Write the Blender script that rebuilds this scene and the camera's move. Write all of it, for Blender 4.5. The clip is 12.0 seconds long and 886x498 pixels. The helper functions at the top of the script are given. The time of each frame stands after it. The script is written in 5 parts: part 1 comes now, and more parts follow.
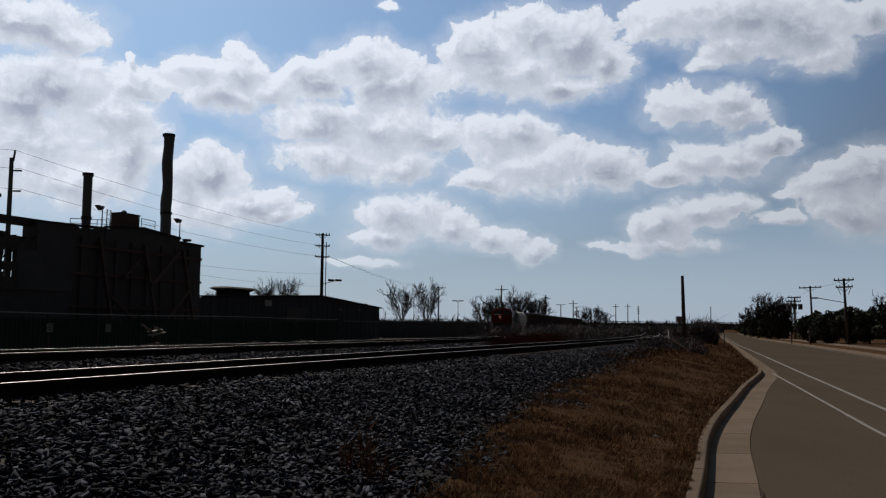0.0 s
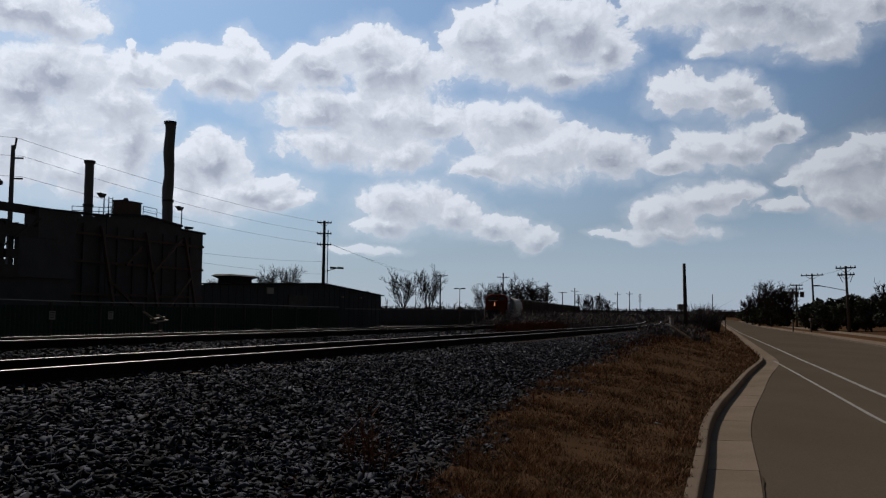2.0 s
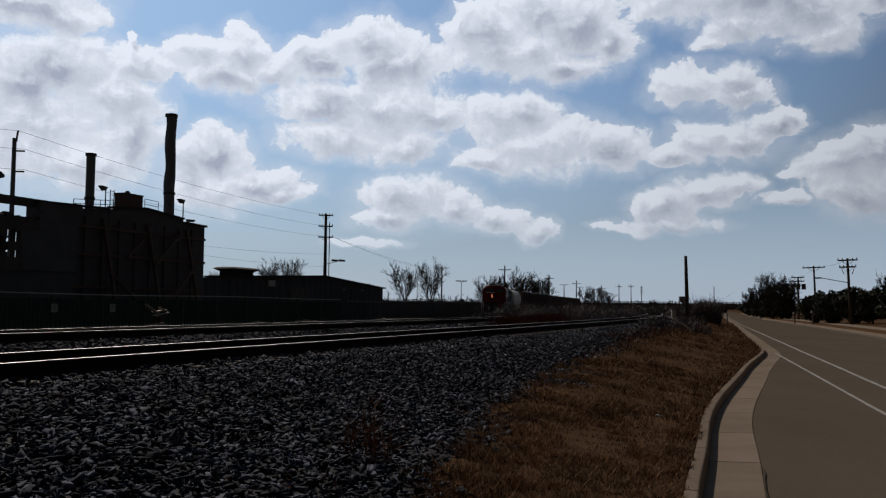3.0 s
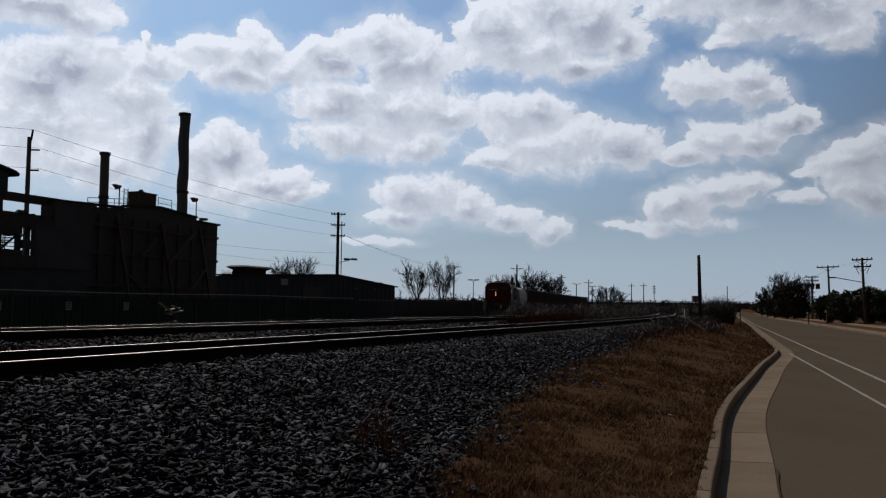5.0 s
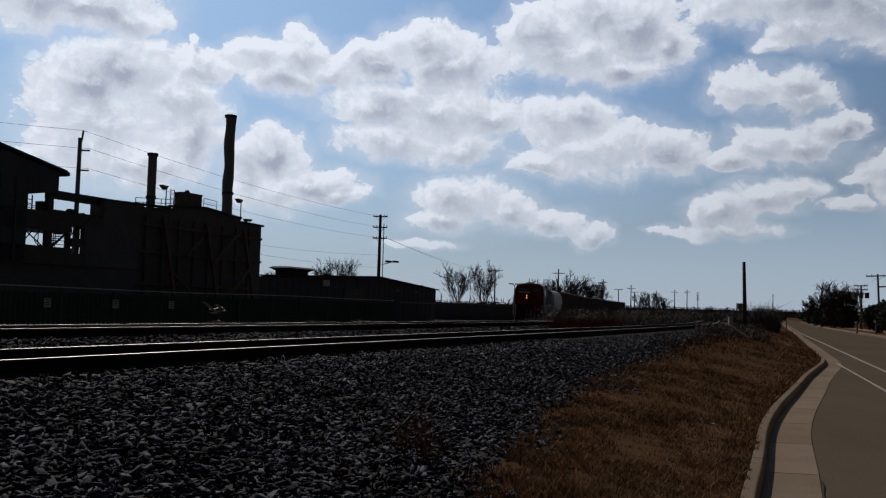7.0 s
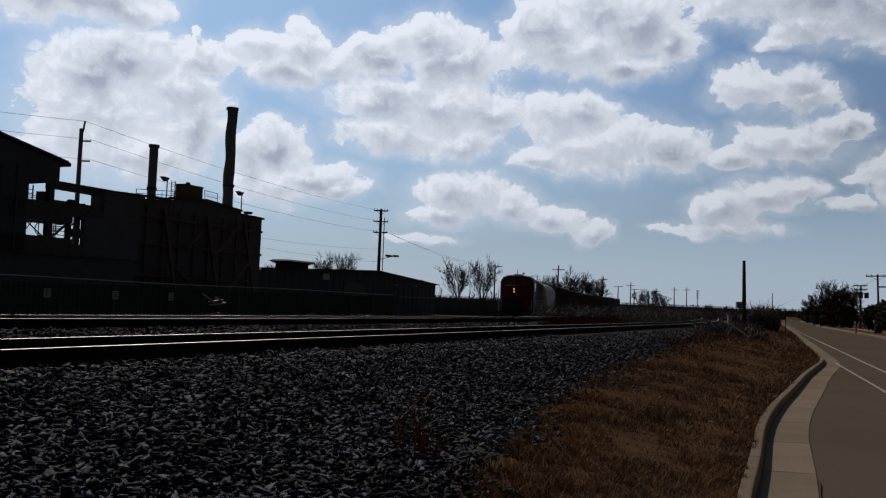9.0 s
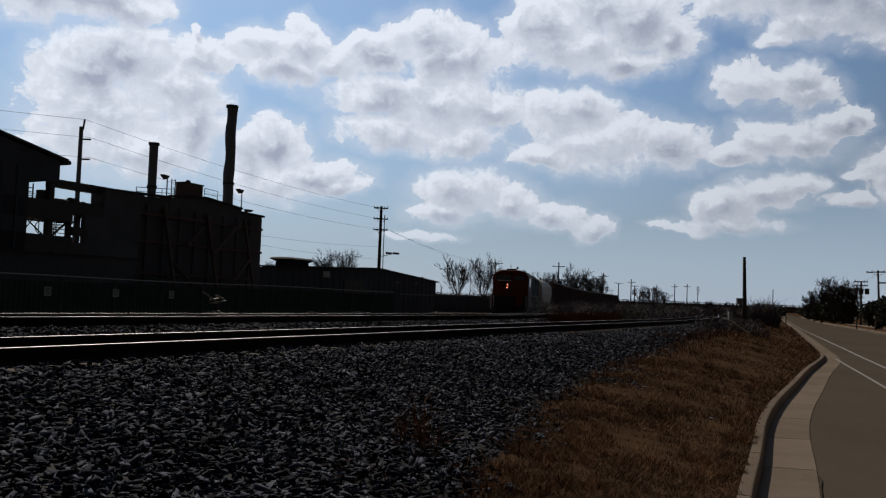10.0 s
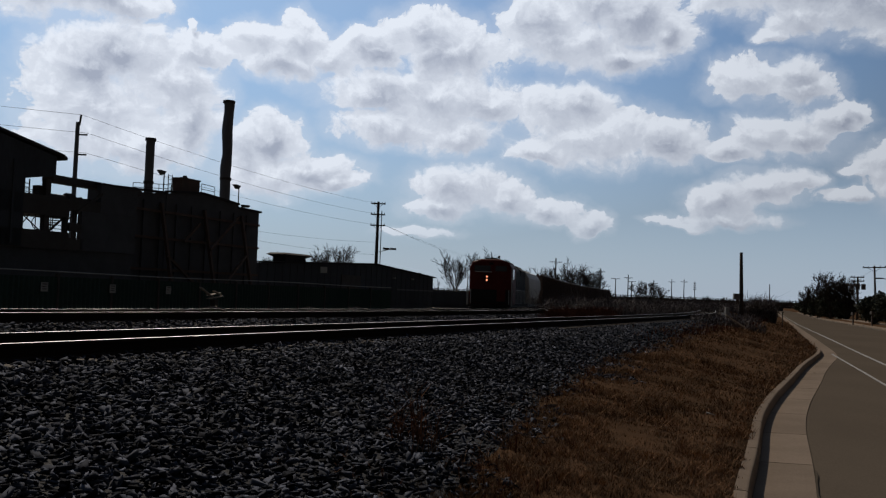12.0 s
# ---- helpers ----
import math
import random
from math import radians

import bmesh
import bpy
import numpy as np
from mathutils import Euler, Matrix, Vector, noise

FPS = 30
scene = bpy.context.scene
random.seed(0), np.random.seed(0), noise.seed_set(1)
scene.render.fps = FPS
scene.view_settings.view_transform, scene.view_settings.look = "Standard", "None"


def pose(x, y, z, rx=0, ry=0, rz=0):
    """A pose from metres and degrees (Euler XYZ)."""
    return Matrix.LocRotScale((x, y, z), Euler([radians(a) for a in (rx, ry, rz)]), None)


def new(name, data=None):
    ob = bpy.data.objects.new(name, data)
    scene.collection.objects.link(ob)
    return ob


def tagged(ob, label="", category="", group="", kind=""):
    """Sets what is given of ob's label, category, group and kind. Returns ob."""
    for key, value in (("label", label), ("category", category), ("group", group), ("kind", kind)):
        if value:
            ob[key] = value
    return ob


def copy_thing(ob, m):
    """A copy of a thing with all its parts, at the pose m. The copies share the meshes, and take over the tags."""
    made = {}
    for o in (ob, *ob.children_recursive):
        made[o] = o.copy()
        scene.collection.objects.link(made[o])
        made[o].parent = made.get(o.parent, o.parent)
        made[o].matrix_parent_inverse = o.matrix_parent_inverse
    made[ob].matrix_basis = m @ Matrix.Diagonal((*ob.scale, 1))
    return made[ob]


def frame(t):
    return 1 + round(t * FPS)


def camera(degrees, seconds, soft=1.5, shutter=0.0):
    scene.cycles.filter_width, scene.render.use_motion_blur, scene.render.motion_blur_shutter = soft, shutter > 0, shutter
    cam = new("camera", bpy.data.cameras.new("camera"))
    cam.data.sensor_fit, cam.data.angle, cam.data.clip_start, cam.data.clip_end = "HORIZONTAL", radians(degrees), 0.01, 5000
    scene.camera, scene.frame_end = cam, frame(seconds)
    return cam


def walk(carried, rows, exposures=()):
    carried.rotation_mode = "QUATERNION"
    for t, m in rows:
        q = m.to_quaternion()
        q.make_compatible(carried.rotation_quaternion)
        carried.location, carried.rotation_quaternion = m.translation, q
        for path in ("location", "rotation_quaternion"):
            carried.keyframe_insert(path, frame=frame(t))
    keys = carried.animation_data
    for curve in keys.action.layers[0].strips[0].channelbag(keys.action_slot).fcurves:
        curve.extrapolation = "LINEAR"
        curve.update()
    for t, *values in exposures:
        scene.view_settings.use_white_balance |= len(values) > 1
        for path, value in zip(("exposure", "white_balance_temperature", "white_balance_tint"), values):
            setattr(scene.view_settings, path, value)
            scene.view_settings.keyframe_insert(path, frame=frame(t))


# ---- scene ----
cam = camera(52.69, 12.0, soft=1.25)
walk(cam, [
    (0, pose(0, 0, 1.75, 94.88, -0.57, 0.00)),
    (0.5, pose(0, 0, 1.75, 94.86, -0.59, 0.04)),
    (1, pose(0, 0, 1.75, 94.72, -0.57, 0.06)),
    (1.5, pose(0, 0, 1.75, 94.45, -0.59, 0.09)),
    (2, pose(0, 0, 1.75, 94.09, -0.59, 0.11)),
    (2.5, pose(0, 0, 1.75, 93.75, -0.58, 0.16)),
    (3, pose(0, 0, 1.75, 93.61, -0.55, 0.21)),
    (5, pose(0, 0, 1.75, 93.53, -0.68, 0.98)),
    (5.5, pose(0, 0, 1.75, 93.53, -0.84, 1.69)),
    (6, pose(0, 0, 1.75, 93.55, -1.05, 2.41)),
    (6.5, pose(0, 0, 1.75, 93.61, -1.31, 3.11)),
    (7, pose(0, 0, 1.75, 93.69, -1.56, 3.58)),
    (7.5, pose(0, 0, 1.75, 93.53, -1.97, 3.71)),
    (9.5, pose(0, 0, 1.75, 93.31, -2.24, 3.55)),
    (10, pose(0, 0, 1.75, 93.19, -2.08, 3.58)),
    (10.5, pose(0, 0, 1.75, 93.09, -2.07, 3.55)),
    (11, pose(0, 0, 1.75, 93.02, -2.06, 3.51)),
    (11.5, pose(0, 0, 1.75, 92.97, -2.07, 3.45)),
    (12, pose(0, 0, 1.75, 92.91, -2.06, 3.40)),
], exposures=[(0, 0.0), (12, 0.0)])

# ---- light ----
SUN_AZ, SUN_EL = -24.0, 37.0
SUN_POWER, SKY_POWER = 4.4, 0.080

sun = new("sun", bpy.data.lights.new("sun", "SUN"))
sun.data.energy, sun.data.angle, sun.data.color = SUN_POWER, radians(0.6), (1.0, 0.86, 0.70)
sun_way = Vector((math.sin(radians(SUN_AZ)) * math.cos(radians(SUN_EL)), math.cos(radians(SUN_AZ)) * math.cos(radians(SUN_EL)), math.sin(radians(SUN_EL))))
sun.rotation_euler = sun_way.to_track_quat("Z", "Y").to_euler()
sun.location = sun_way * 50

# clouds: each is a handful of puffs (azimuth, elevation, half width, half height), in degrees
CLOUD_A = [(-23.6, 13.9, 3.4, 2.1), (-26.0, 12.9, 3.1, 2.2), (-19.4, 14.3, 2.1, 1.1), (-20.8, 12.3, 2.7, 2.2), (-25.0, 10.1, 4.5, 3.3), (-19.8, 10.2, 2.5, 2.4), (-23.0, 8.3, 4.3, 1.8)]
CLOUD_J = [(-14.7, 9.3, 2.2, 1.7), (-12.1, 7.7, 3.1, 1.1), (-14.8, 7.2, 2.9, 1.4), (-10.7, 7.0, 2.2, 0.7), (-16.2, 8.0, 1.4, 2.2)]
CLOUD_B = [(-15.8, 15.3, 1.7, 1.2), (-13.2, 15.6, 1.7, 1.5), (-11.2, 14.6, 2.2, 1.3), (-14.0, 14.2, 3.4, 1.2), (-5.3, 16.4, 3.0, 1.6), (-8.4, 15.1, 2.9, 1.4), (-3.3, 15.2, 3.8, 2.1), (2.3, 17.5, 2.6, 1.7), (5.6, 18.4, 2.8, 1.7), (8.5, 17.4, 3.2, 2.2), (10.5, 16.5, 1.7, 1.7), (4.1, 16.0, 4.2, 1.7), (7.4, 15.2, 3.1, 1.1)]
CLOUD_C = [(-8.3, 12.6, 3.6, 1.4), (-3.9, 12.4, 4.7, 2.1), (-1.0, 12.1, 2.2, 1.4), (-6.8, 10.5, 4.0, 1.2), (-3.2, 10.2, 3.3, 1.2), (3.4, 11.8, 2.5, 1.7), (5.2, 12.4, 2.1, 1.3), (6.3, 10.3, 4.7, 1.9), (10.4, 9.9, 2.5, 1.5), (2.7, 9.4, 2.9, 1.0)]
CLOUD_D = [(-2.4, 7.0, 3.1, 1.5), (-3.5, 5.7, 2.5, 0.9), (0.2, 6.3, 2.2, 1.2), (3.1, 5.7, 2.0, 0.9), (5.8, 4.8, 1.2, 0.8), (-5.2, 3.9, 2.2, 0.4)]
CLOUD_E = [(15.0, 13.7, 2.3, 1.4), (17.9, 14.0, 1.9, 0.9), (18.2, 12.9, 2.2, 1.0), (16.0, 10.4, 2.2, 1.2), (18.2, 10.1, 2.5, 1.4), (14.4, 9.4, 2.0, 0.9), (20.1, 11.2, 1.8, 0.7), (21.0, 11.7, 1.0, 0.5)]
CLOUD_F = [(13.7, 6.3, 2.1, 1.1), (16.1, 7.2, 2.7, 1.0), (18.1, 7.4, 1.4, 0.6), (11.6, 5.0, 2.2, 0.3), (14.1, 5.3, 3.1, 0.5)]
CLOUD_G = [(14.6, 18.8, 3.8, 1.4), (18.3, 18.8, 5.4, 1.8), (18.1, 16.9, 2.4, 1.3), (22.2, 17.5, 4.2, 2.0), (23.3, 16.1, 2.4, 0.9), (26.0, 18.0, 1.4, 1.3), (16.6, 16.0, 1.1, 0.5)]
CLOUD_H = [(23.9, 8.7, 2.9, 1.5), (25.8, 9.1, 2.2, 1.7), (21.2, 8.0, 1.0, 0.4), (24.9, 6.9, 2.5, 1.4), (27.1, 7.2, 2.2, 2.2), (20.9, 6.7, 1.5, 0.4)]
CLOUD_I = [(-25.9, 17.0, 4.2, 1.7), (-23.7, 16.7, 2.7, 0.9), (-28.9, 17.2, 4.0, 2.2), (-3.9, 19.9, 0.7, 0.3), (-19.9, 15.7, 0.4, 0.3)]
CLOUDS = CLOUD_A + CLOUD_J + CLOUD_B + CLOUD_C + CLOUD_D + CLOUD_E + CLOUD_F + CLOUD_G + CLOUD_H + CLOUD_I


class Nodes:
    """Short hand for building node trees."""

    def __init__(self, tree):
        self.t = tree

    def add(self, kind):
        return self.t.nodes.new(kind)

    def put(self, socket, value):
        if hasattr(value, "is_linked"):
            self.t.links.new(value, socket)
        elif value is not None:
            socket.default_value = value

    def math(self, op, a, b=None, c=None, clamp=False):
        n = self.add("ShaderNodeMath")
        n.operation, n.use_clamp = op, clamp
        for s, v in zip(n.inputs, (a, b, c)):
            self.put(s, v)
        return n.outputs[0]

    def vec(self, op, a, b=None):
        n = self.add("ShaderNodeVectorMath")
        n.operation = op
        for s, v in zip(n.inputs, (a, b)):
            self.put(s, v)
        return n.outputs[1] if op in ("LENGTH", "DOT_PRODUCT", "DISTANCE") else n.outputs[0]

    def noise(self, v, scale, detail=4, rough=0.5, color=False, dist=0.0):
        n = self.add("ShaderNodeTexNoise")
        self.put(n.inputs["Vector"], v)
        n.inputs["Scale"].default_value, n.inputs["Detail"].default_value = scale, detail
        n.inputs["Roughness"].default_value, n.inputs["Distortion"].default_value = rough, dist
        return n.outputs[1 if color else 0]

    def ramp(self, x, lo, hi, a=0.0, b=1.0, smooth=True):
        n = self.add("ShaderNodeMapRange")
        n.interpolation_type = "SMOOTHSTEP" if smooth else "LINEAR"
        for s, v in zip(n.inputs, (x, lo, hi, a, b)):
            self.put(s, v)
        return n.outputs[0]

    def mix(self, k, a, b, blend="MIX"):
        n = self.add("ShaderNodeMix")
        n.data_type, n.blend_type = "RGBA", blend
        self.put(n.inputs[0], k), self.put(n.inputs[6], a), self.put(n.inputs[7], b)
        return n.outputs[2]


def cloud_group():
    """Density of the clouds for a direction given as azimuth and elevation in degrees."""
    g = bpy.data.node_groups.new("cloud_density", "ShaderNodeTree")
    g.interface.new_socket("place", in_out="INPUT", socket_type="NodeSocketVector")
    g.interface.new_socket("density", in_out="OUTPUT", socket_type="NodeSocketFloat")
    g.interface.new_socket("bulk", in_out="OUTPUT", socket_type="NodeSocketFloat")
    n = Nodes(g)
    gin, gout = n.add("NodeGroupInput"), n.add("NodeGroupOutput")
    p = gin.outputs[0]
    stretch = n.vec("MULTIPLY", p, (0.8, 1.0, 1.0))
    warp = n.noise(stretch, 0.45, 4, 0.55, color=True)
    w = n.vec("MULTIPLY", n.vec("SUBTRACT", warp, (0.5, 0.5, 0.5)), (2.6, 2.0, 0))
    q = n.vec("ADD", p, w)
    field = None
    for az, el, ra, re in CLOUDS:
        d = n.vec("LENGTH", n.vec("MULTIPLY", n.vec("SUBTRACT", q, (az, el, 0)), (0.98 / ra, 0.98 / re, 0)))
        blob = n.math("SUBTRACT", 1.0, d)
        field = blob if field is None else n.math("SMOOTH_MAX", field, blob, 0.26)
    # the rest of the sky, outside the puffs above, has scattered clouds of its own
    xy = n.add("ShaderNodeSeparateXYZ")
    n.put(xy.inputs[0], p)
    away = n.ramp(n.math("ABSOLUTE", xy.outputs[0]), 33, 45)
    high = n.ramp(xy.outputs[1], 21, 30)
    far = n.math("MAXIMUM", away, high)
    loose = n.math("SUBTRACT", n.noise(stretch, 0.06, 5, 0.55), 0.70)
    loose = n.math("MULTIPLY", loose, 4.0)
    field = n.math("ADD", n.math("MULTIPLY", field, n.math("SUBTRACT", 1.0, far)), n.math("MULTIPLY", loose, far))
    fine = n.math("SUBTRACT", n.noise(n.vec("MULTIPLY", q, (0.85, 1.0, 1.0)), 0.9, 8, 0.6), 0.5)
    # round billows, large with smaller ones on them
    billow = n.add("ShaderNodeTexVoronoi")
    billow.feature, billow.voronoi_dimensions, billow.normalize = "F1", "2D", True
    n.put(billow.inputs["Vector"], n.vec("ADD", q, n.vec("MULTIPLY", n.vec("SUBTRACT", n.noise(p, 1.6, 3, 0.6, color=True), (0.5, 0.5, 0.5)), (0.7, 0.7, 0))))
    billow.inputs["Scale"].default_value, billow.inputs["Detail"].default_value = 0.62, 4.0
    billow.inputs["Roughness"].default_value, billow.inputs["Lacunarity"].default_value = 0.55, 2.3
    puff = n.math("SUBTRACT", 0.36, billow.outputs["Distance"])
    total = n.math("MULTIPLY_ADD", puff, 0.85, n.math("MULTIPLY", fine, 0.85))
    field = n.math("MAXIMUM", field, -1.0)
    n.put(gout.inputs[0], n.math("ADD", field, total))
    n.put(gout.inputs[1], n.math("MULTIPLY_ADD", fine, 0.5, field))
    return g


def sky():
    world = bpy.data.worlds.new("sky")
    scene.world = world
    world.use_nodes = True
    n = Nodes(world.node_tree)
    world.node_tree.nodes.clear()
    geo = n.add("ShaderNodeTexCoord").outputs["Generated"]
    xyz = n.add("ShaderNodeSeparateXYZ")
    n.put(xyz.inputs[0], geo)
    az = n.math("MULTIPLY", n.math("ARCTAN2", xyz.outputs[0], xyz.outputs[1]), 57.29578)
    el = n.math("MULTIPLY", n.math("ARCSINE", xyz.outputs[2]), 57.29578)
    place = n.add("ShaderNodeCombineXYZ")
    n.put(place.inputs[0], az), n.put(place.inputs[1], el)
    g = cloud_group()

    def density(v):
        x = n.add("ShaderNodeGroup")
        x.node_tree = g
        n.put(x.inputs[0], v)
        return x.outputs

    d0, b0 = density(place.outputs[0])
    d1 = density(n.vec("ADD", place.outputs[0], (-0.22, 0.5, 0)))[0]
    b1 = density(n.vec("ADD", place.outputs[0], (-0.7, 1.8, 0)))[1]
    tex = n.add("ShaderNodeTexSky")
    tex.sky_type, tex.sun_disc = "NISHITA", False
    tex.sun_elevation, tex.sun_rotation = radians(SUN_EL), radians(SUN_AZ)
    tex.altitude, tex.air_density, tex.dust_density, tex.ozone_density = 200, 1.0, 0.7, 2.0
    air = n.vec("MULTIPLY", tex.outputs[0], (0.54, 0.75, 0.93))
    low = n.ramp(el, -3.0, 17.0, 0.92, 0.22)
    air = n.mix(low, air, (4.75, 5.6, 7.0, 1))
    # air brightest round the sun, dimmed and greyed away from it to lower ambient light
    sun_falloff = n.ramp(n.vec("DOT_PRODUCT", geo, tuple(sun_way)), 0.25, 1.0, 0.17, 1.08)
    toward = n.ramp(n.vec("DOT_PRODUCT", geo, tuple(sun_way)), -0.1, 0.45)
    sun_falloff = n.math("MAXIMUM", sun_falloff, n.math("MULTIPLY", toward, n.ramp(el, 0.0, 15.0, 0.95, 0.45)))
    air = n.mix(n.ramp(sun_falloff, 0.25, 0.75, 0.8, 0.0), air, (2.2, 2.2, 2.3, 1))
    air = n.vec("SCALE", air)
    n.put(air.node.inputs["Scale"], sun_falloff)
    # crisp sunlit tops, soft and thinning undersides, a thin veil round them
    rise = n.math("SUBTRACT", b0, b1)
    soft_edge = n.ramp(rise, -0.35, 0.20, 0.46, 0.12)
    cover = n.ramp(d0, n.math("MULTIPLY", soft_edge, -0.5), soft_edge)
    veil = n.ramp(b0, -0.60, 0.10, 0.0, 0.36)
    cover = n.math("MAXIMUM", cover, veil)
    cover = n.math("MULTIPLY", cover, n.ramp(el, 0.0, 7.0, 0.35, 1.0))
    # only the thicker masses go grey
    core = n.math("MULTIPLY", n.ramp(d0, 0.20, 0.95), n.ramp(n.noise(place.outputs[0], 0.17, 2, 0.5), 0.34, 0.62, 0.25, 1.0))
    inside = n.ramp(d0, -0.05, 0.35)
    slope = n.math("SUBTRACT", d0, d1)
    relief = n.math("MULTIPLY", n.math("MAXIMUM", slope, n.math("MULTIPLY", slope, 0.55)), inside)
    lit = n.math("MULTIPLY_ADD", core, -0.74, 0.78)
    lit = n.math("MULTIPLY_ADD", relief, 1.25, lit, clamp=True)
    # clouds nearer the sun are brighter, scattering forwards; far ones dimmed to lower ambient light
    near = n.ramp(n.vec("DOT_PRODUCT", geo, tuple(sun_way)), 0.15, 1.0, 0.20, 1.26)
    cloud = n.vec("SCALE", n.mix(lit, (3.7, 4.15, 5.2, 1), (7.9, 8.45, 9.4, 1)))
    n.put(cloud.node.inputs["Scale"], near)
    col = n.mix(cover, air, cloud)
    bg = n.add("ShaderNodeBackground")
    n.put(bg.inputs[0], col)
    bg.inputs[1].default_value = SKY_POWER
    out = n.add("ShaderNodeOutputWorld")
    n.put(out.inputs[0], bg.outputs[0])


sky()

# ---- materials ----


def material(name, base, rough=0.8, metal=0.0, vary=None, amount=0.5, scale=3.0, fine=40.0, fine_amount=0.25, bump=0.0, bump_scale=60.0, island=0.0, piece=0.0, spec=0.12, stretch=(1, 1, 1)):
    """A surface with two scales of colour variation and a fine relief."""
    m = bpy.data.materials.new(name)
    m.use_nodes = True
    n = Nodes(m.node_tree)
    b = m.node_tree.nodes["Principled BSDF"]
    v = n.vec("MULTIPLY", n.add("ShaderNodeTexCoord").outputs["Object"], stretch)
    vary = vary or tuple(c * 0.45 for c in base)
    big = n.ramp(n.noise(v, scale, 5, 0.6), 0.35, 0.68)
    col = n.mix(n.math("MULTIPLY", big, amount), (*base, 1), (*vary, 1))
    small = n.noise(v, fine, 3, 0.6)
    col = n.mix(fine_amount, col, n.mix(small, (0, 0, 0, 1), (*[min(1, c * 2) for c in base], 1)))
    for k, source in ((island, "island"), (piece, "piece")):
        if k:
            r = n.add("ShaderNodeNewGeometry").outputs["Random Per Island"] if source == "island" else n.add("ShaderNodeObjectInfo").outputs["Random"]
            hsv = n.add("ShaderNodeHueSaturation")
            n.put(hsv.inputs["Color"], col)
            n.put(hsv.inputs["Value"], n.ramp(r, 0, 1, 1 - k, 1 + k, smooth=False))
            col = hsv.outputs[0]
    n.put(b.inputs["Base Color"], col)
    n.put(b.inputs["Roughness"], n.ramp(small, 0.2, 0.8, max(0.02, rough - 0.1), min(1, rough + 0.1), smooth=False))
    b.inputs["Metallic"].default_value = metal
    b.inputs["Specular IOR Level"].default_value = spec
    if spec == 0.0:
        b.inputs["Diffuse Roughness"].default_value = 0.6
    if bump:
        bp = n.add("ShaderNodeBump")
        n.put(bp.inputs["Height"], n.noise(v, bump_scale, 4, 0.6))
        bp.inputs["Strength"].default_value, bp.inputs["Distance"].default_value = bump, 0.01
        n.put(b.inputs["Normal"], bp.outputs[0])
    return m


def glow(name, color, power):
    m = bpy.data.materials.new(name)
    m.use_nodes = True
    b = m.node_tree.nodes["Principled BSDF"]
    b.inputs["Base Color"].default_value = (*color, 1)
    b.inputs["Emission Color"].default_value = (*color, 1)
    b.inputs["Emission Strength"].default_value = power
    return m


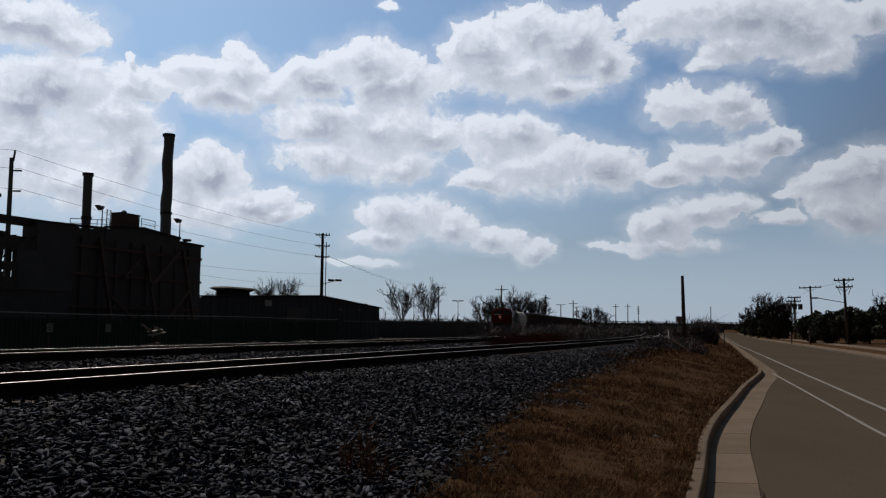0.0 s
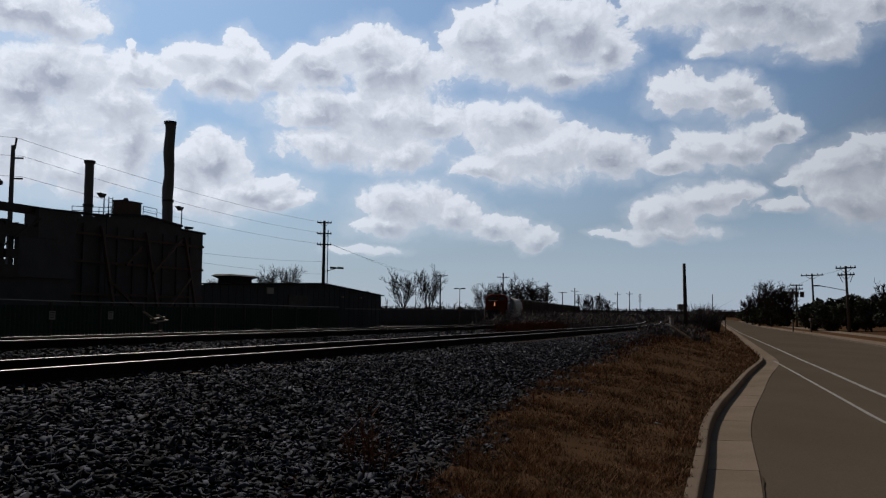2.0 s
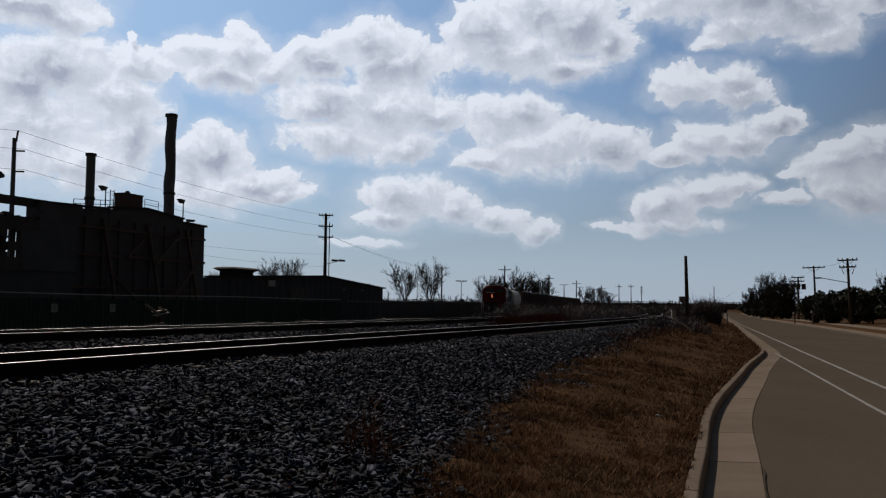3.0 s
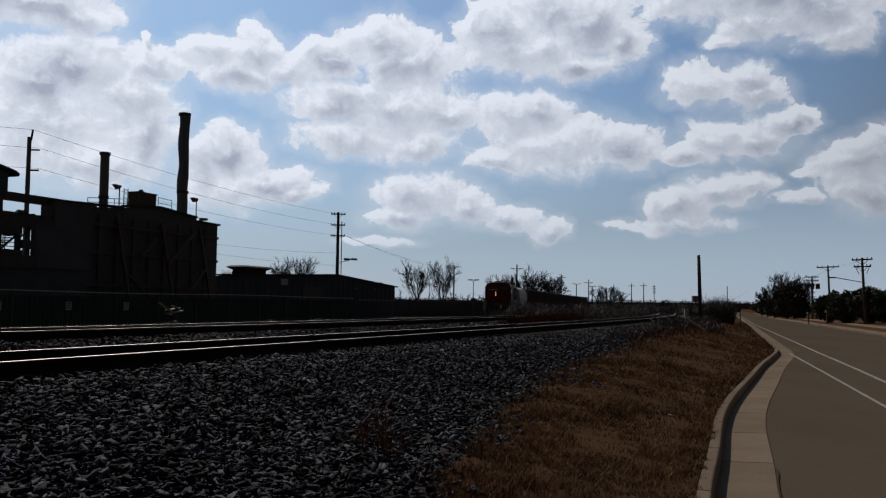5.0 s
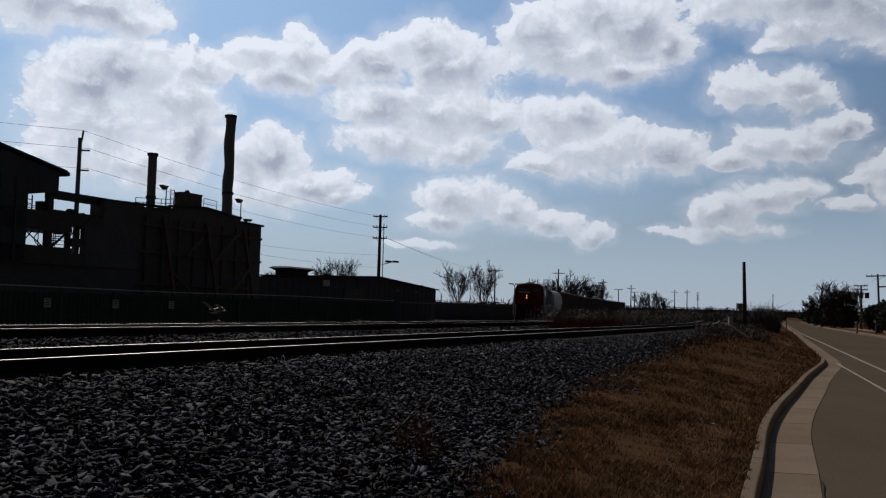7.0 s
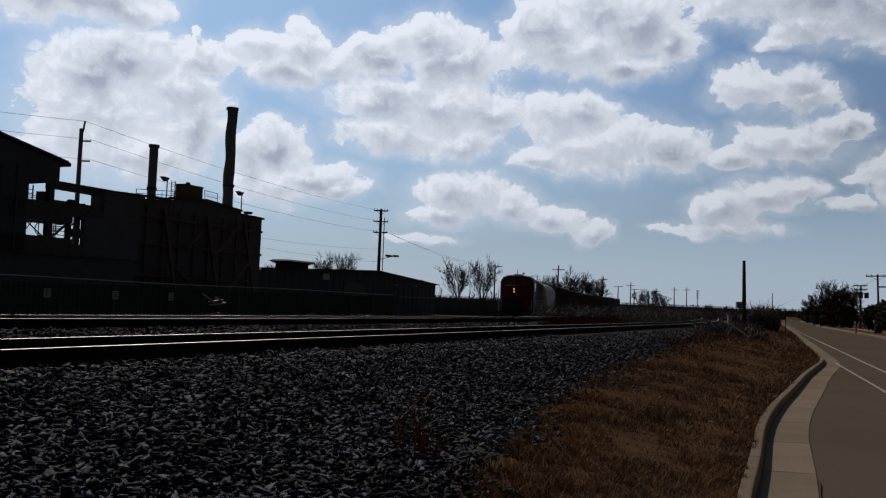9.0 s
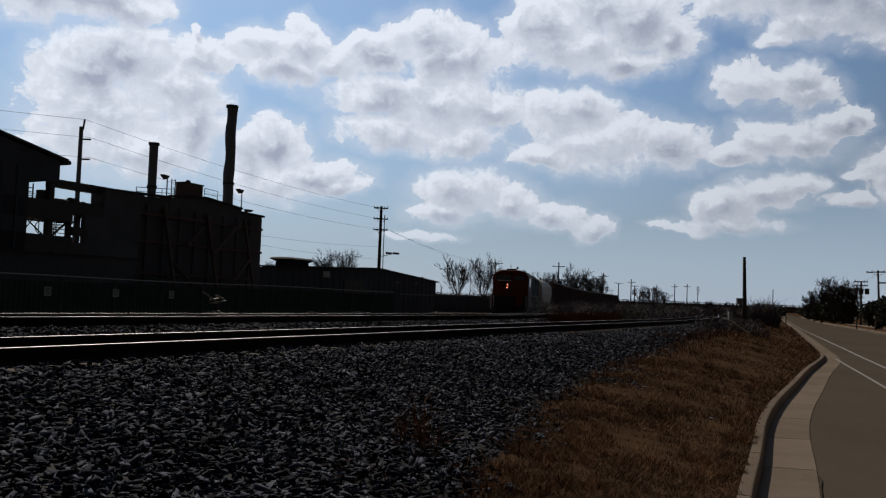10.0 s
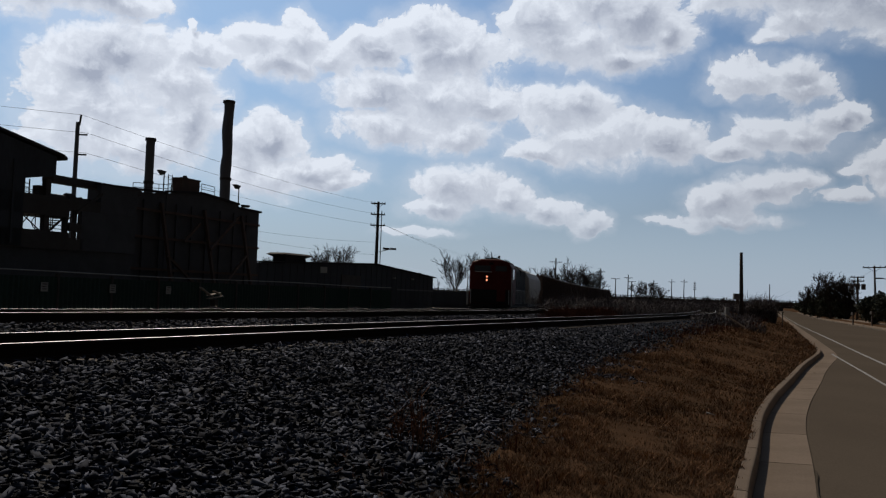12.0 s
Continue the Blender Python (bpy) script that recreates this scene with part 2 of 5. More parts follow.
M = dict(
    soil=material("soil", (0.085, 0.072, 0.058), vary=(0.045, 0.04, 0.03), scale=0.5, fine=20, bump=0.5, spec=0.0),
    yard=material("yard_gravel", (0.0825, 0.0788, 0.075), vary=(0.0375, 0.0375, 0.036), scale=0.3, fine=25, bump=0.6, spec=0.0),
    turf=material("turf", (0.098, 0.058, 0.034), vary=(0.045, 0.03, 0.019), amount=0.9, scale=1.7, fine=30, bump=0.8, bump_scale=40, spec=0.0),
    blade=material("grass_blade", (0.215, 0.13, 0.075), vary=(0.06, 0.042, 0.026), scale=1.8, amount=1.0, island=0.9, rough=0.7, spec=0.0),
    ballast=material("ballast_bed", (0.021, 0.022, 0.025), vary=(0.012, 0.013, 0.015), scale=2, fine=30, bump=1.0, bump_scale=25, spec=0.02),
    stone=material("ballast_stone", (0.037, 0.041, 0.053), vary=(0.012, 0.014, 0.018), amount=0.9, scale=1.5, fine=60, island=0.9, rough=0.9, spec=0.012),
    asphalt=material("asphalt", (0.109, 0.0901, 0.0707), vary=(0.0789, 0.0653, 0.0517), scale=0.35, fine=60, bump=0.35, bump_scale=120, rough=0.85, stretch=(1, 0.35, 1), spec=0.0),
    concrete=material("concrete", (0.218, 0.175, 0.139), vary=(0.145, 0.119, 0.0924), scale=1.1, fine=45, bump=0.3, bump_scale=90, piece=0.08, spec=0.0),
    paint=material("road_paint", (0.166, 0.156, 0.139), vary=(0.0952, 0.0848, 0.0714), scale=2.5, fine=40, amount=0.8, rough=0.6),
    rail=material("rail_steel", (0.02, 0.014, 0.011), vary=(0.011, 0.008, 0.007), scale=4, rough=0.9, metal=0.0, spec=0.02),
    railtop=material("rail_head", (0.16, 0.16, 0.172), vary=(0.10, 0.10, 0.108), scale=3, rough=0.55, metal=1.0),
    tie=material("wooden_tie", (0.042, 0.035, 0.0294), vary=(0.021, 0.0175, 0.014), scale=5, fine=40, bump=0.5, piece=0.3, stretch=(1, 6, 1), spec=0.03),
    wood=material("weathered_wood", (0.056, 0.047, 0.042), vary=(0.026, 0.022, 0.02), scale=3, fine=30, bump=0.5, stretch=(6, 6, 0.6), spec=0.03),
    brick_dark=material("sooty_wall", (0.078, 0.081, 0.088), vary=(0.038, 0.038, 0.041), scale=0.7, fine=18, bump=0.5, bump_scale=12, spec=0.03),
    sheet=material("corrugated_wall", (0.060, 0.066, 0.076), vary=(0.038, 0.041, 0.047), scale=0.5, fine=10, stretch=(1, 1, 0.15), rough=0.85, spec=0.01),
    roof=material("dark_roof", (0.04, 0.038, 0.04), scale=0.6, fine=10, spec=0.03),
    steel=material("dark_steel", (0.066, 0.0605, 0.0572), vary=(0.0385, 0.0308, 0.0264), scale=1.5, fine=20, rough=0.55, metal=0.3, spec=0.03),
    stack=material("stack_steel", (0.11, 0.115, 0.125), vary=(0.06, 0.06, 0.065), scale=1.2, fine=8, rough=0.7, metal=0.0, spec=0.1, stretch=(1, 1, 0.25)),
    fence=material("green_fence", (0.0312, 0.053, 0.0468), vary=(0.0203, 0.0328, 0.0296), scale=0.8, fine=14, rough=0.7, spec=0.03),
    pale=material("pale_sheet", (0.272, 0.272, 0.256), vary=(0.16, 0.16, 0.152), scale=3),
    bark=material("bark", (0.03, 0.0252, 0.0222), vary=(0.0168, 0.0144, 0.0126), scale=2, fine=30, spec=0.03),
    leaf=material("evergreen_leaf", (0.0514, 0.0561, 0.0421), vary=(0.0281, 0.0309, 0.0243), scale=0.7, island=0.5, spec=0.03),
    scrub=material("scrub_twig", (0.085, 0.075, 0.075), vary=(0.05, 0.044, 0.044), scale=1, island=0.5, spec=0.02),
    weed=material("dry_weed", (0.085, 0.036, 0.024), vary=(0.042, 0.021, 0.015), scale=1, island=0.5, spec=0.0),
    stalk=material("dead_stalk", (0.15, 0.078, 0.046), vary=(0.07, 0.036, 0.024), scale=3, island=0.6, spec=0.0),
    red=material("red_enamel", (0.095, 0.019, 0.018), vary=(0.045, 0.012, 0.012), scale=0.8, fine=12, rough=0.55, spec=0.03),
    black=material("black_enamel", (0.018, 0.017, 0.017), vary=(0.03, 0.024, 0.02), scale=1.0, fine=12, rough=0.75, spec=0.06),
    white=material("white_enamel", (0.6, 0.59, 0.56), vary=(0.35, 0.33, 0.3), scale=1.0, fine=12, rough=0.5, spec=0.03),
    hopper=material("grey_hopper_paint", (0.413, 0.383, 0.338), vary=(0.27, 0.247, 0.217), scale=0.7, fine=8, rough=0.6, stretch=(1, 1, 0.3), spec=0.03),
    brown=material("brown_car_paint", (0.10, 0.075, 0.068), vary=(0.055, 0.042, 0.04), scale=0.7, fine=8, rough=0.65, stretch=(1, 1, 0.3), spec=0.03),
    rust=material("rusty_steel", (0.0935, 0.066, 0.055), vary=(0.044, 0.033, 0.0275), scale=2, fine=25, rough=0.75),
    plank=material("bleached_board", (0.256, 0.224, 0.184), vary=(0.128, 0.104, 0.088), scale=3, fine=25, stretch=(1, 6, 6)),
    glass=material("dark_glass", (0.02, 0.022, 0.025), rough=0.12, spec=0.6, fine_amount=0.05),
    wire=material("wire", (0.03, 0.03, 0.03), rough=0.6),
    headlight=glow("headlight_glow", (1.0, 0.30, 0.16), 1.7),
)

# ---- mesh helpers ----
AXIS = radians(20.8)
ALONG, ACROSS = Vector((math.sin(AXIS), math.cos(AXIS), 0)), Vector((-math.cos(AXIS), math.sin(AXIS), 0))


def T(s, d, z=0.0):
    """A place s metres along the main tracks and d metres across, to their far side."""
    return ALONG * s + ACROSS * d + Vector((0, 0, z))


TRACK_TURN = Matrix((( ALONG.x, ACROSS.x, 0, 0), (ALONG.y, ACROSS.y, 0, 0), (0, 0, 1, 0), (0, 0, 0, 1)))


def frame_at(s, d, z=0.0):
    """A pose whose x runs along the tracks and y across them."""
    return Matrix.Translation(T(s, d, z)) @ TRACK_TURN


def polar(az, dist, z=0.0):
    return Vector((math.sin(radians(az)) * dist, math.cos(radians(az)) * dist, z))


def empty(name, m, label, category, group=""):
    ob = new(name)
    ob.matrix_world = m
    return tagged(ob, label, category, group)


def part(name, bm, mat, parent=None, label="", smooth=False, m=None):
    me = bpy.data.meshes.new(name)
    bm.to_mesh(me)
    bm.free()
    for k in (mat if isinstance(mat, (list, tuple)) else [mat]):
        me.materials.append(k)
    if smooth:
        for f in me.polygons:
            f.use_smooth = True
    ob = new(name, me)
    if parent:
        ob.parent = parent
    if m is not None:
        ob.matrix_basis = m
    return tagged(ob, label)


def box(bm, x0, x1, y0, y1, z0, z1, bevel=0.0):
    vs = [bm.verts.new(p) for p in ((x0, y0, z0), (x1, y0, z0), (x1, y1, z0), (x0, y1, z0), (x0, y0, z1), (x1, y0, z1), (x1, y1, z1), (x0, y1, z1))]
    fs = [bm.faces.new([vs[i] for i in q]) for q in ((3, 2, 1, 0), (4, 5, 6, 7), (0, 1, 5, 4), (1, 2, 6, 5), (2, 3, 7, 6), (3, 0, 4, 7))]
    if bevel:
        bmesh.ops.bevel(bm, geom=list({e for f in fs for e in f.edges}), offset=bevel, segments=2, affect="EDGES")
    return bm


def boxes(*bs, bevel=0.0):
    bm = bmesh.new()
    for b in bs:
        box(bm, *b, bevel=bevel)
    return bm


def tube(bm, a, b, r0, r1=None, sides=8, cap=True):
    """A tapered round bar from a to b."""
    a, b = Vector(a), Vector(b)
    r1 = r0 if r1 is None else r1
    way = (b - a).normalized()
    side = way.cross(Vector((0, 0, 1)) if abs(way.z) < 0.9 else Vector((1, 0, 0))).normalized()
    up = side.cross(way)
    rings = []
    for p, r in ((a, r0), (b, r1)):
        rings.append([bm.verts.new(p + (side * math.cos(2 * math.pi * i / sides) + up * math.sin(2 * math.pi * i / sides)) * r) for i in range(sides)])
    for i in range(sides):
        j = (i + 1) % sides
        bm.faces.new((rings[0][i], rings[0][j], rings[1][j], rings[1][i]))
    if cap:
        bm.faces.new(rings[0][::-1]), bm.faces.new(rings[1])
    return bm


def beam(bm, a, b, w, h):
    """A square bar from a to b."""
    a, b = Vector(a), Vector(b)
    way = (b - a).normalized()
    side = way.cross(Vector((0, 0, 1)) if abs(way.z) < 0.9 else Vector((1, 0, 0))).normalized()
    up = side.cross(way)
    ring = lambda p: [bm.verts.new(p + side * x * w / 2 + up * y * h / 2) for x, y in ((-1, -1), (1, -1), (1, 1), (-1, 1))]
    r0, r1 = ring(a), ring(b)
    for i in range(4):
        j = (i + 1) % 4
        bm.faces.new((r0[i], r0[j], r1[j], r1[i]))
    bm.faces.new(r0[::-1]), bm.faces.new(r1)
    return bm


def loft(bm, rings, closed=True, caps=True):
    """Skin a row of rings of equal length."""
    vs = [[bm.verts.new(p) for p in r] for r in rings]
    k = len(vs[0])
    for a, b in zip(vs, vs[1:]):
        for i in range(k if closed else k - 1):
            j = (i + 1) % k
            bm.faces.new((a[i], a[j], b[j], b[i]))
    if caps and closed:
        bm.faces.new(vs[0][::-1]), bm.faces.new(vs[-1])
    return bm


def mesh_from(name, verts, faces, mat, smooth=False):
    me = bpy.data.meshes.new(name)
    me.from_pydata(verts, [], faces)
    me.materials.append(mat)
    if smooth:
        me.polygons.foreach_set("use_smooth", [True] * len(me.polygons))
    return new(name, me)


def lerp(x, pts):
    return float(np.interp(x, [p[0] for p in pts], [p[1] for p in pts]))

# ---- the ground and the ways on it ----
CURVE = []
_x, _y, _h = -ALONG.x * 80, -ALONG.y * 80, 20.8
for _s in range(-80, 3200):
    CURVE.append((_s, _x, _y, _h))
    _h = max(13.5, 20.8 - max(0, _s - 40) / 5.6)
    _x, _y = _x + math.sin(radians(_h)), _y + math.cos(radians(_h))
CURVE = np.array(CURVE)


def rail_place(s, d, z=0.0):
    """A place along the main tracks, which bend away from the road in the distance."""
    x, y, h = (float(np.interp(s, CURVE[:, 0], CURVE[:, i])) for i in (1, 2, 3))
    h = radians(h)
    return Vector((x - math.cos(h) * d, y + math.sin(h) * d, z))


def rail_line(d):
    h = np.radians(CURVE[:, 3])
    return CURVE[:, 2] + np.sin(h) * d, CURVE[:, 1] - np.cos(h) * d


KERB = [(-60, 0.0), (-6, 0.3), (1, 0.62), (4, 1.05), (7.8, 2.03), (9.9, 2.74), (12.2, 3.44), (13.9, 3.97), (16.5, 4.92), (17.7, 5.38), (20.3, 6.42), (22.6, 7.32), (25.9, 8.60), (32.7, 11.42), (34, 11.93), (36.8, 12.85), (51, 17.1), (84, 26.9), (163, 50.3), (226, 69), (420, 120), (900, 240)]
FAR_KERB = [(-60, 9.5), (0, 12.5), (30, 19.8), (57, 28.1), (70, 31.7), (98, 39.2), (146, 51.9), (244, 82), (420, 134), (900, 256)]
TOE_D = [(-80, 2.4), (5, 2.5), (8.3, 3.1), (12, 3.9), (18, 4.5), (30, 5.0), (48, 5.6), (3200, 5.6)]
TOE_Z = [(-80, 0.26), (5, 0.28), (12, 0.36), (20, 0.5), (32, 0.72), (60, 0.8), (3200, 0.8)]


def smooth_line(pts, y):
    """A soft curve through the corner points of a kerb."""
    return sum(lerp(y + o, pts) for o in (-1.2, -0.6, 0, 0.6, 1.2)) / 5


LINES = {d: rail_line(d) for d in (3.0, 5.0, 8.0, 13.0, 17.0, 60.0)}


def ground_rows():
    ys = [-3000, -800, -200, -60] + list(np.arange(-50, 0, 5)) + list(np.arange(0, 60, 0.75)) + list(np.arange(60, 160, 4)) + [180, 220, 260, 320, 400, 520, 700, 1000, 1600, 2400, 3300]
    rows = []
    for y in ys:
        yc = max(-60, min(900, y))
        k, fk = smooth_line(KERB, yc), smooth_line(FAR_KERB, yc)
        yy, xx = rail_line(3.0)
        s = float(np.interp(max(-70, min(3000, y)), yy, CURVE[:, 0]))
        toe, tz = lerp(s, TOE_D), lerp(s, TOE_Z)
        x_toe = float(np.interp(y, *rail_line(toe)))
        x17, x60 = (float(np.interp(y, *LINES[d])) for d in (17.0, 60.0))
        x_toe = min(x_toe, k - 0.4)
        row = [(-3300 + min(0, x60), -0.45, 1), (x60, -0.45, 1), (x17 - 6, -0.45, 1), (x17, -0.45, 1), (x_toe - 1.2, tz - 0.25, 0), (x_toe, tz, 0)]
        for u in (0.15, 0.3, 0.45, 0.6, 0.72, 0.84, 0.93, 1.0):
            x = x_toe + (k - x_toe) * u
            z = tz + (0.145 - tz) * (u * u * (3 - 2 * u)) + 0.05 * math.sin(math.pi * u) * noise.noise((x * 0.5, y * 0.5, 0))
            row.append((x, z, 0))
        row += [(k + 0.06, -0.09, 0), (fk - 0.06, -0.09, 0), (fk + 0.03, 0.13, 0), (fk + 2.0, 0.17, 0), (fk + 3.8, 0.2, 0), (fk + 12, 0.4, 0), (fk + 40, 0.4, 0), (fk + 3300, 0.0, 0)]
        rows.append([(x, y, z, m) for x, z, m in row])
    return rows


def build_ground():
    rows = ground_rows()
    w = len(rows[0])
    verts = [p[:3] for r in rows for p in r]
    faces, mats = [], []
    for i in range(len(rows) - 1):
        for j in range(w - 1):
            faces.append((i * w + j, i * w + j + 1, (i + 1) * w + j + 1, (i + 1) * w + j))
            mats.append(1 if rows[i][j][3] else 0)
    ob = mesh_from("ground", verts, faces, M["turf"], smooth=True)
    ob.data.materials.append(M["yard"])
    ob.data.polygons.foreach_set("material_index", mats)
    tagged(ob, "dry brown grass verge and grey gravel yard", "ground", kind="structure")


build_ground()


def build_road():
    ys = list(np.arange(-60, 60, 1.0)) + list(np.arange(60, 300, 6.0)) + [320, 400, 520, 700, 900]
    verts, faces = [], []
    for y in ys:
        a, b = smooth_line(KERB, y) + 0.12, smooth_line(FAR_KERB, y) - 0.10
        for u in (0, 0.25, 0.5, 0.75, 1):
            verts.append((a + (b - a) * u, y, 0.06 * (1 - (2 * u - 1) ** 2)))
    for i in range(len(ys) - 1):
        for j in range(4):
            faces.append((i * 5 + j, i * 5 + j + 1, i * 5 + j + 6, i * 5 + j + 5))
    tagged(mesh_from("road", verts, faces, M["asphalt"], smooth=True), "worn grey-brown asphalt road bending into the distance", "road", kind="structure")


build_road()


def road_z(x, y):
    a, b = smooth_line(KERB, y) + 0.12, smooth_line(FAR_KERB, y) - 0.10
    u = (x - a) / (b - a)
    return 0.06 * (1 - (2 * u - 1) ** 2)


def stripe(name, pts, width, label):
    """A painted line on the road, through points (y, x)."""
    ys = np.linspace(pts[0][0], pts[-1][0], 90)
    verts, faces = [], []
    for y in ys:
        x = lerp(y, pts)
        for o in (-width / 2, width / 2):
            verts.append((x + o, y, road_z(x + o, y) + 0.006))
    for i in range(len(ys) - 1):
        faces.append((2 * i, 2 * i + 1, 2 * i + 3, 2 * i + 2))
    tagged(mesh_from(name, verts, faces, M["paint"]), label, "road marking", kind="structure")


stripe("edge_line", [(-40, 3.2), (0, 4.7), (19, 9.35), (25, 11.1), (31, 12.82), (38, 14.82), (43.3, 16.36), (63.5, 22.15), (91.8, 30.2), (166, 52.2), (284, 88)], 0.12, "long white painted edge line, slightly worn")
stripe("lane_line", [(-40, -0.2 + 2.2), (0, 3.4), (15.5, 7.38), (23, 9.47), (35.2, 12.87)], 0.085, "thin white painted line that tapers to the edge line")
stripe("far_edge_line", [(-40, 9.2), (0, 11.6), (30, 18.8), (57, 27.0), (98, 38.1), (146, 50.8), (244, 80.6)], 0.12, "faint white line along the opposite kerb")


def kerb_run(parent, pts, y0, y1, step, side, gutter):
    """Concrete kerb stones and gutter slabs along one side of the road; side is +1 where the road lies towards +x."""
    y = y0
    while y < y1:
        e = min(y + step, y1)
        steps = [y + 0.012 + (e - y - 0.024) * i / 5 for i in range(6)]
        kerb, slab = bmesh.new(), bmesh.new()
        rings, flat = [], []
        for v in steps:
            x = smooth_line(pts, v)
            slope = (smooth_line(pts, v + 0.3) - smooth_line(pts, v - 0.3)) / 0.6
            n = Vector((1, -slope, 0)).normalized() * side
            p = Vector((x, v, 0))
            rings.append([p + n * o + Vector((0, 0, z)) for o, z in ((-0.02, -0.15), (-0.02, 0.135), (0.0, 0.152), (0.092, 0.152), (0.108, 0.147), (0.118, 0.13), (0.135, -0.002), (0.135, -0.15))])
            flat.append([p + n * o + Vector((0, 0, z)) for o, z in ((0.138, -0.1), (0.138, 0.004), (0.168 + gutter, 0.02), (0.168 + gutter, -0.1))])
        loft(kerb, rings), loft(slab, flat)
        for bm in (kerb, slab):
            bmesh.ops.recalc_face_normals(bm, faces=bm.faces)
        part("kerb_stone", kerb, M["concrete"], parent, smooth=False)
        part("gutter_slab", slab, M["concrete"], parent)
        y = e


def seam():
    """The dark cracked joint between the gutter and the asphalt."""
    verts, faces = [], []
    ys = np.arange(6, 10.2, 0.12)
    for i, y in enumerate(ys):
        x = smooth_line(KERB, y)
        slope = (smooth_line(KERB, y + 0.3) - smooth_line(KERB, y - 0.3)) / 0.6
        n = Vector((1, -slope, 0)).normalized()
        w = max(0.003, 0.009 + 0.03 * noise.noise((0, y * 1.3, 0)))
        c = Vector((x, y, 0)) + n * (0.70 + 0.02 * noise.noise((5, y * 2.1, 0)))
        for o in (-w, w):
            q = c + n * o
            verts.append((q.x, q.y, 0.026))
        if i:
            faces.append((2 * i - 2, 2 * i - 1, 2 * i + 1, 2 * i))
    tagged(mesh_from("gutter_seam", verts, faces, M["soil"]), "dark cracked seam between gutter and asphalt", "crack", kind="structure")


seam()
near_kerb = tagged(new("kerb"), "pale concrete kerb and gutter along the verge", "kerb", kind="structure")
for a, b, c in ((-4, 40, 2.4), (40, 120, 8.0), (120, 300, 20.0)):
    kerb_run(near_kerb, KERB, a, b, c, 1, 0.52)
opposite_kerb = tagged(new("kerb"), "pale concrete kerb on the opposite side of the road", "kerb", kind="structure")
for a, b, c in ((20, 120, 5.0), (120, 300, 20.0)):
    kerb_run(opposite_kerb, FAR_KERB, a, b, c, -1, 0.4)


def build_footway():
    top = tagged(new("pavement"), "pale concrete footway beside the dry lawn", "pavement", kind="structure")
    y = 24.0
    while y < 150:
        e = y + 2.5
        bm = bmesh.new()
        rings = []
        for v in (y + 0.01, e - 0.01):
            x = smooth_line(FAR_KERB, v) + 2.0
            rings.append([(x, v, 0.0), (x, v, 0.2), (x + 1.6, v, 0.235), (x + 1.6, v, 0.0)])
        loft(bm, rings)
        bmesh.ops.recalc_face_normals(bm, faces=bm.faces)
        part("footway_slab", bm, M["concrete"], top)
        y = e


build_footway()

# ---- ballast and main tracks ----


def ballast_profile(s):
    toe, tz = lerp(s, TOE_D), lerp(s, TOE_Z)
    return [(toe - 0.5, tz - 0.15), (toe, tz + 0.02), (toe + (6.2 - toe) * 0.5, tz + (0.86 - tz) * 0.55), (6.2, 0.85), (6.7, 0.895), (7.6, 0.90), (9.3, 0.90), (10.1, 0.89), (10.8, 0.80), (11.3, 0.86), (11.9, 1.0), (14.6, 1.0), (15.3, 0.85), (17.6, -0.5)]


def ballast_z(s, d):
    return lerp(d, ballast_profile(s))


def build_ballast():
    ss = list(np.arange(-40, 70, 1.0)) + list(np.arange(70, 260, 6.0)) + [280, 340, 420, 520, 700]
    verts, faces = [], []
    for s in ss:
        for d, z in ballast_profile(s):
            verts.append(tuple(rail_place(s, d, z + 0.02 * noise.noise((s, d, 3.0)))))
    w = len(ballast_profile(0))
    for i in range(len(ss) - 1):
        for j in range(w - 1):
            faces.append((i * w + j, i * w + j + 1, (i + 1) * w + j + 1, (i + 1) * w + j))
    tagged(mesh_from("ballast_bed", verts, faces, M["ballast"], smooth=True), "dark grey crushed stone bed under the main tracks", "ballast", kind="structure")


build_ballast()


def rail_mesh(d, z, s0, s1):
    """One rail: foot, web and head, with a polished running surface."""
    ss = list(np.arange(s0, 70, 2.0)) + list(np.arange(70, s1, 8.0))
    prof = [(-0.07, 0), (0.07, 0), (0.07, 0.012), (0.012, 0.03), (0.01, 0.125), (0.036, 0.14), (0.036, 0.168), (0.03, 0.175), (-0.03, 0.175), (-0.036, 0.168), (-0.036, 0.14), (-0.01, 0.125), (-0.012, 0.03), (-0.07, 0.012)]
    bm = loft(bmesh.new(), [[rail_place(s, d + o, z - 0.175 + h) for o, h in prof] for s in ss])
    bmesh.ops.recalc_face_normals(bm, faces=bm.faces)
    bm.faces.ensure_lookup_table()
    k = len(prof)
    for i, f in enumerate(bm.faces):
        if i < (len(ss) - 1) * k and i % k in (7,):
            f.material_index = 1
    return bm


def build_track(centre, z, label):
    top = tagged(new("railway_track"), label, "railway track", kind="structure")
    for o in (-0.7175 - 0.036, 0.7175 + 0.036):
        part("rail", rail_mesh(centre + o, z, -30, 560), [M["rail"], M["railtop"]], top)
    bm = box(bmesh.new(), -0.115, 0.115, -1.3, 1.3, -0.17, 0.0, bevel=0.012)
    first = part("tie", bm, M["tie"], top)
    s = -12.0
    ob = first
    count = 0
    while s < 130:
        h = lerp(s, [(-80, 20.8), (40, 20.8), (80.9, 13.5), (3000, 13.5)])
        p = rail_place(s, centre, z - 0.18)
        ob = first if count == 0 else new("tie", first.data)
        ob.parent = top
        ob.matrix_basis = Matrix.Translation(p) @ pose(0, 0, 0, 0, 0, 90 - h + random.uniform(-1, 1))
        s += 0.55
        count += 1


build_track(8.45, 1.10, "main line track with polished rails on dark wooden ties")
build_track(13.25, 1.20, "second track with polished rails on dark ties")


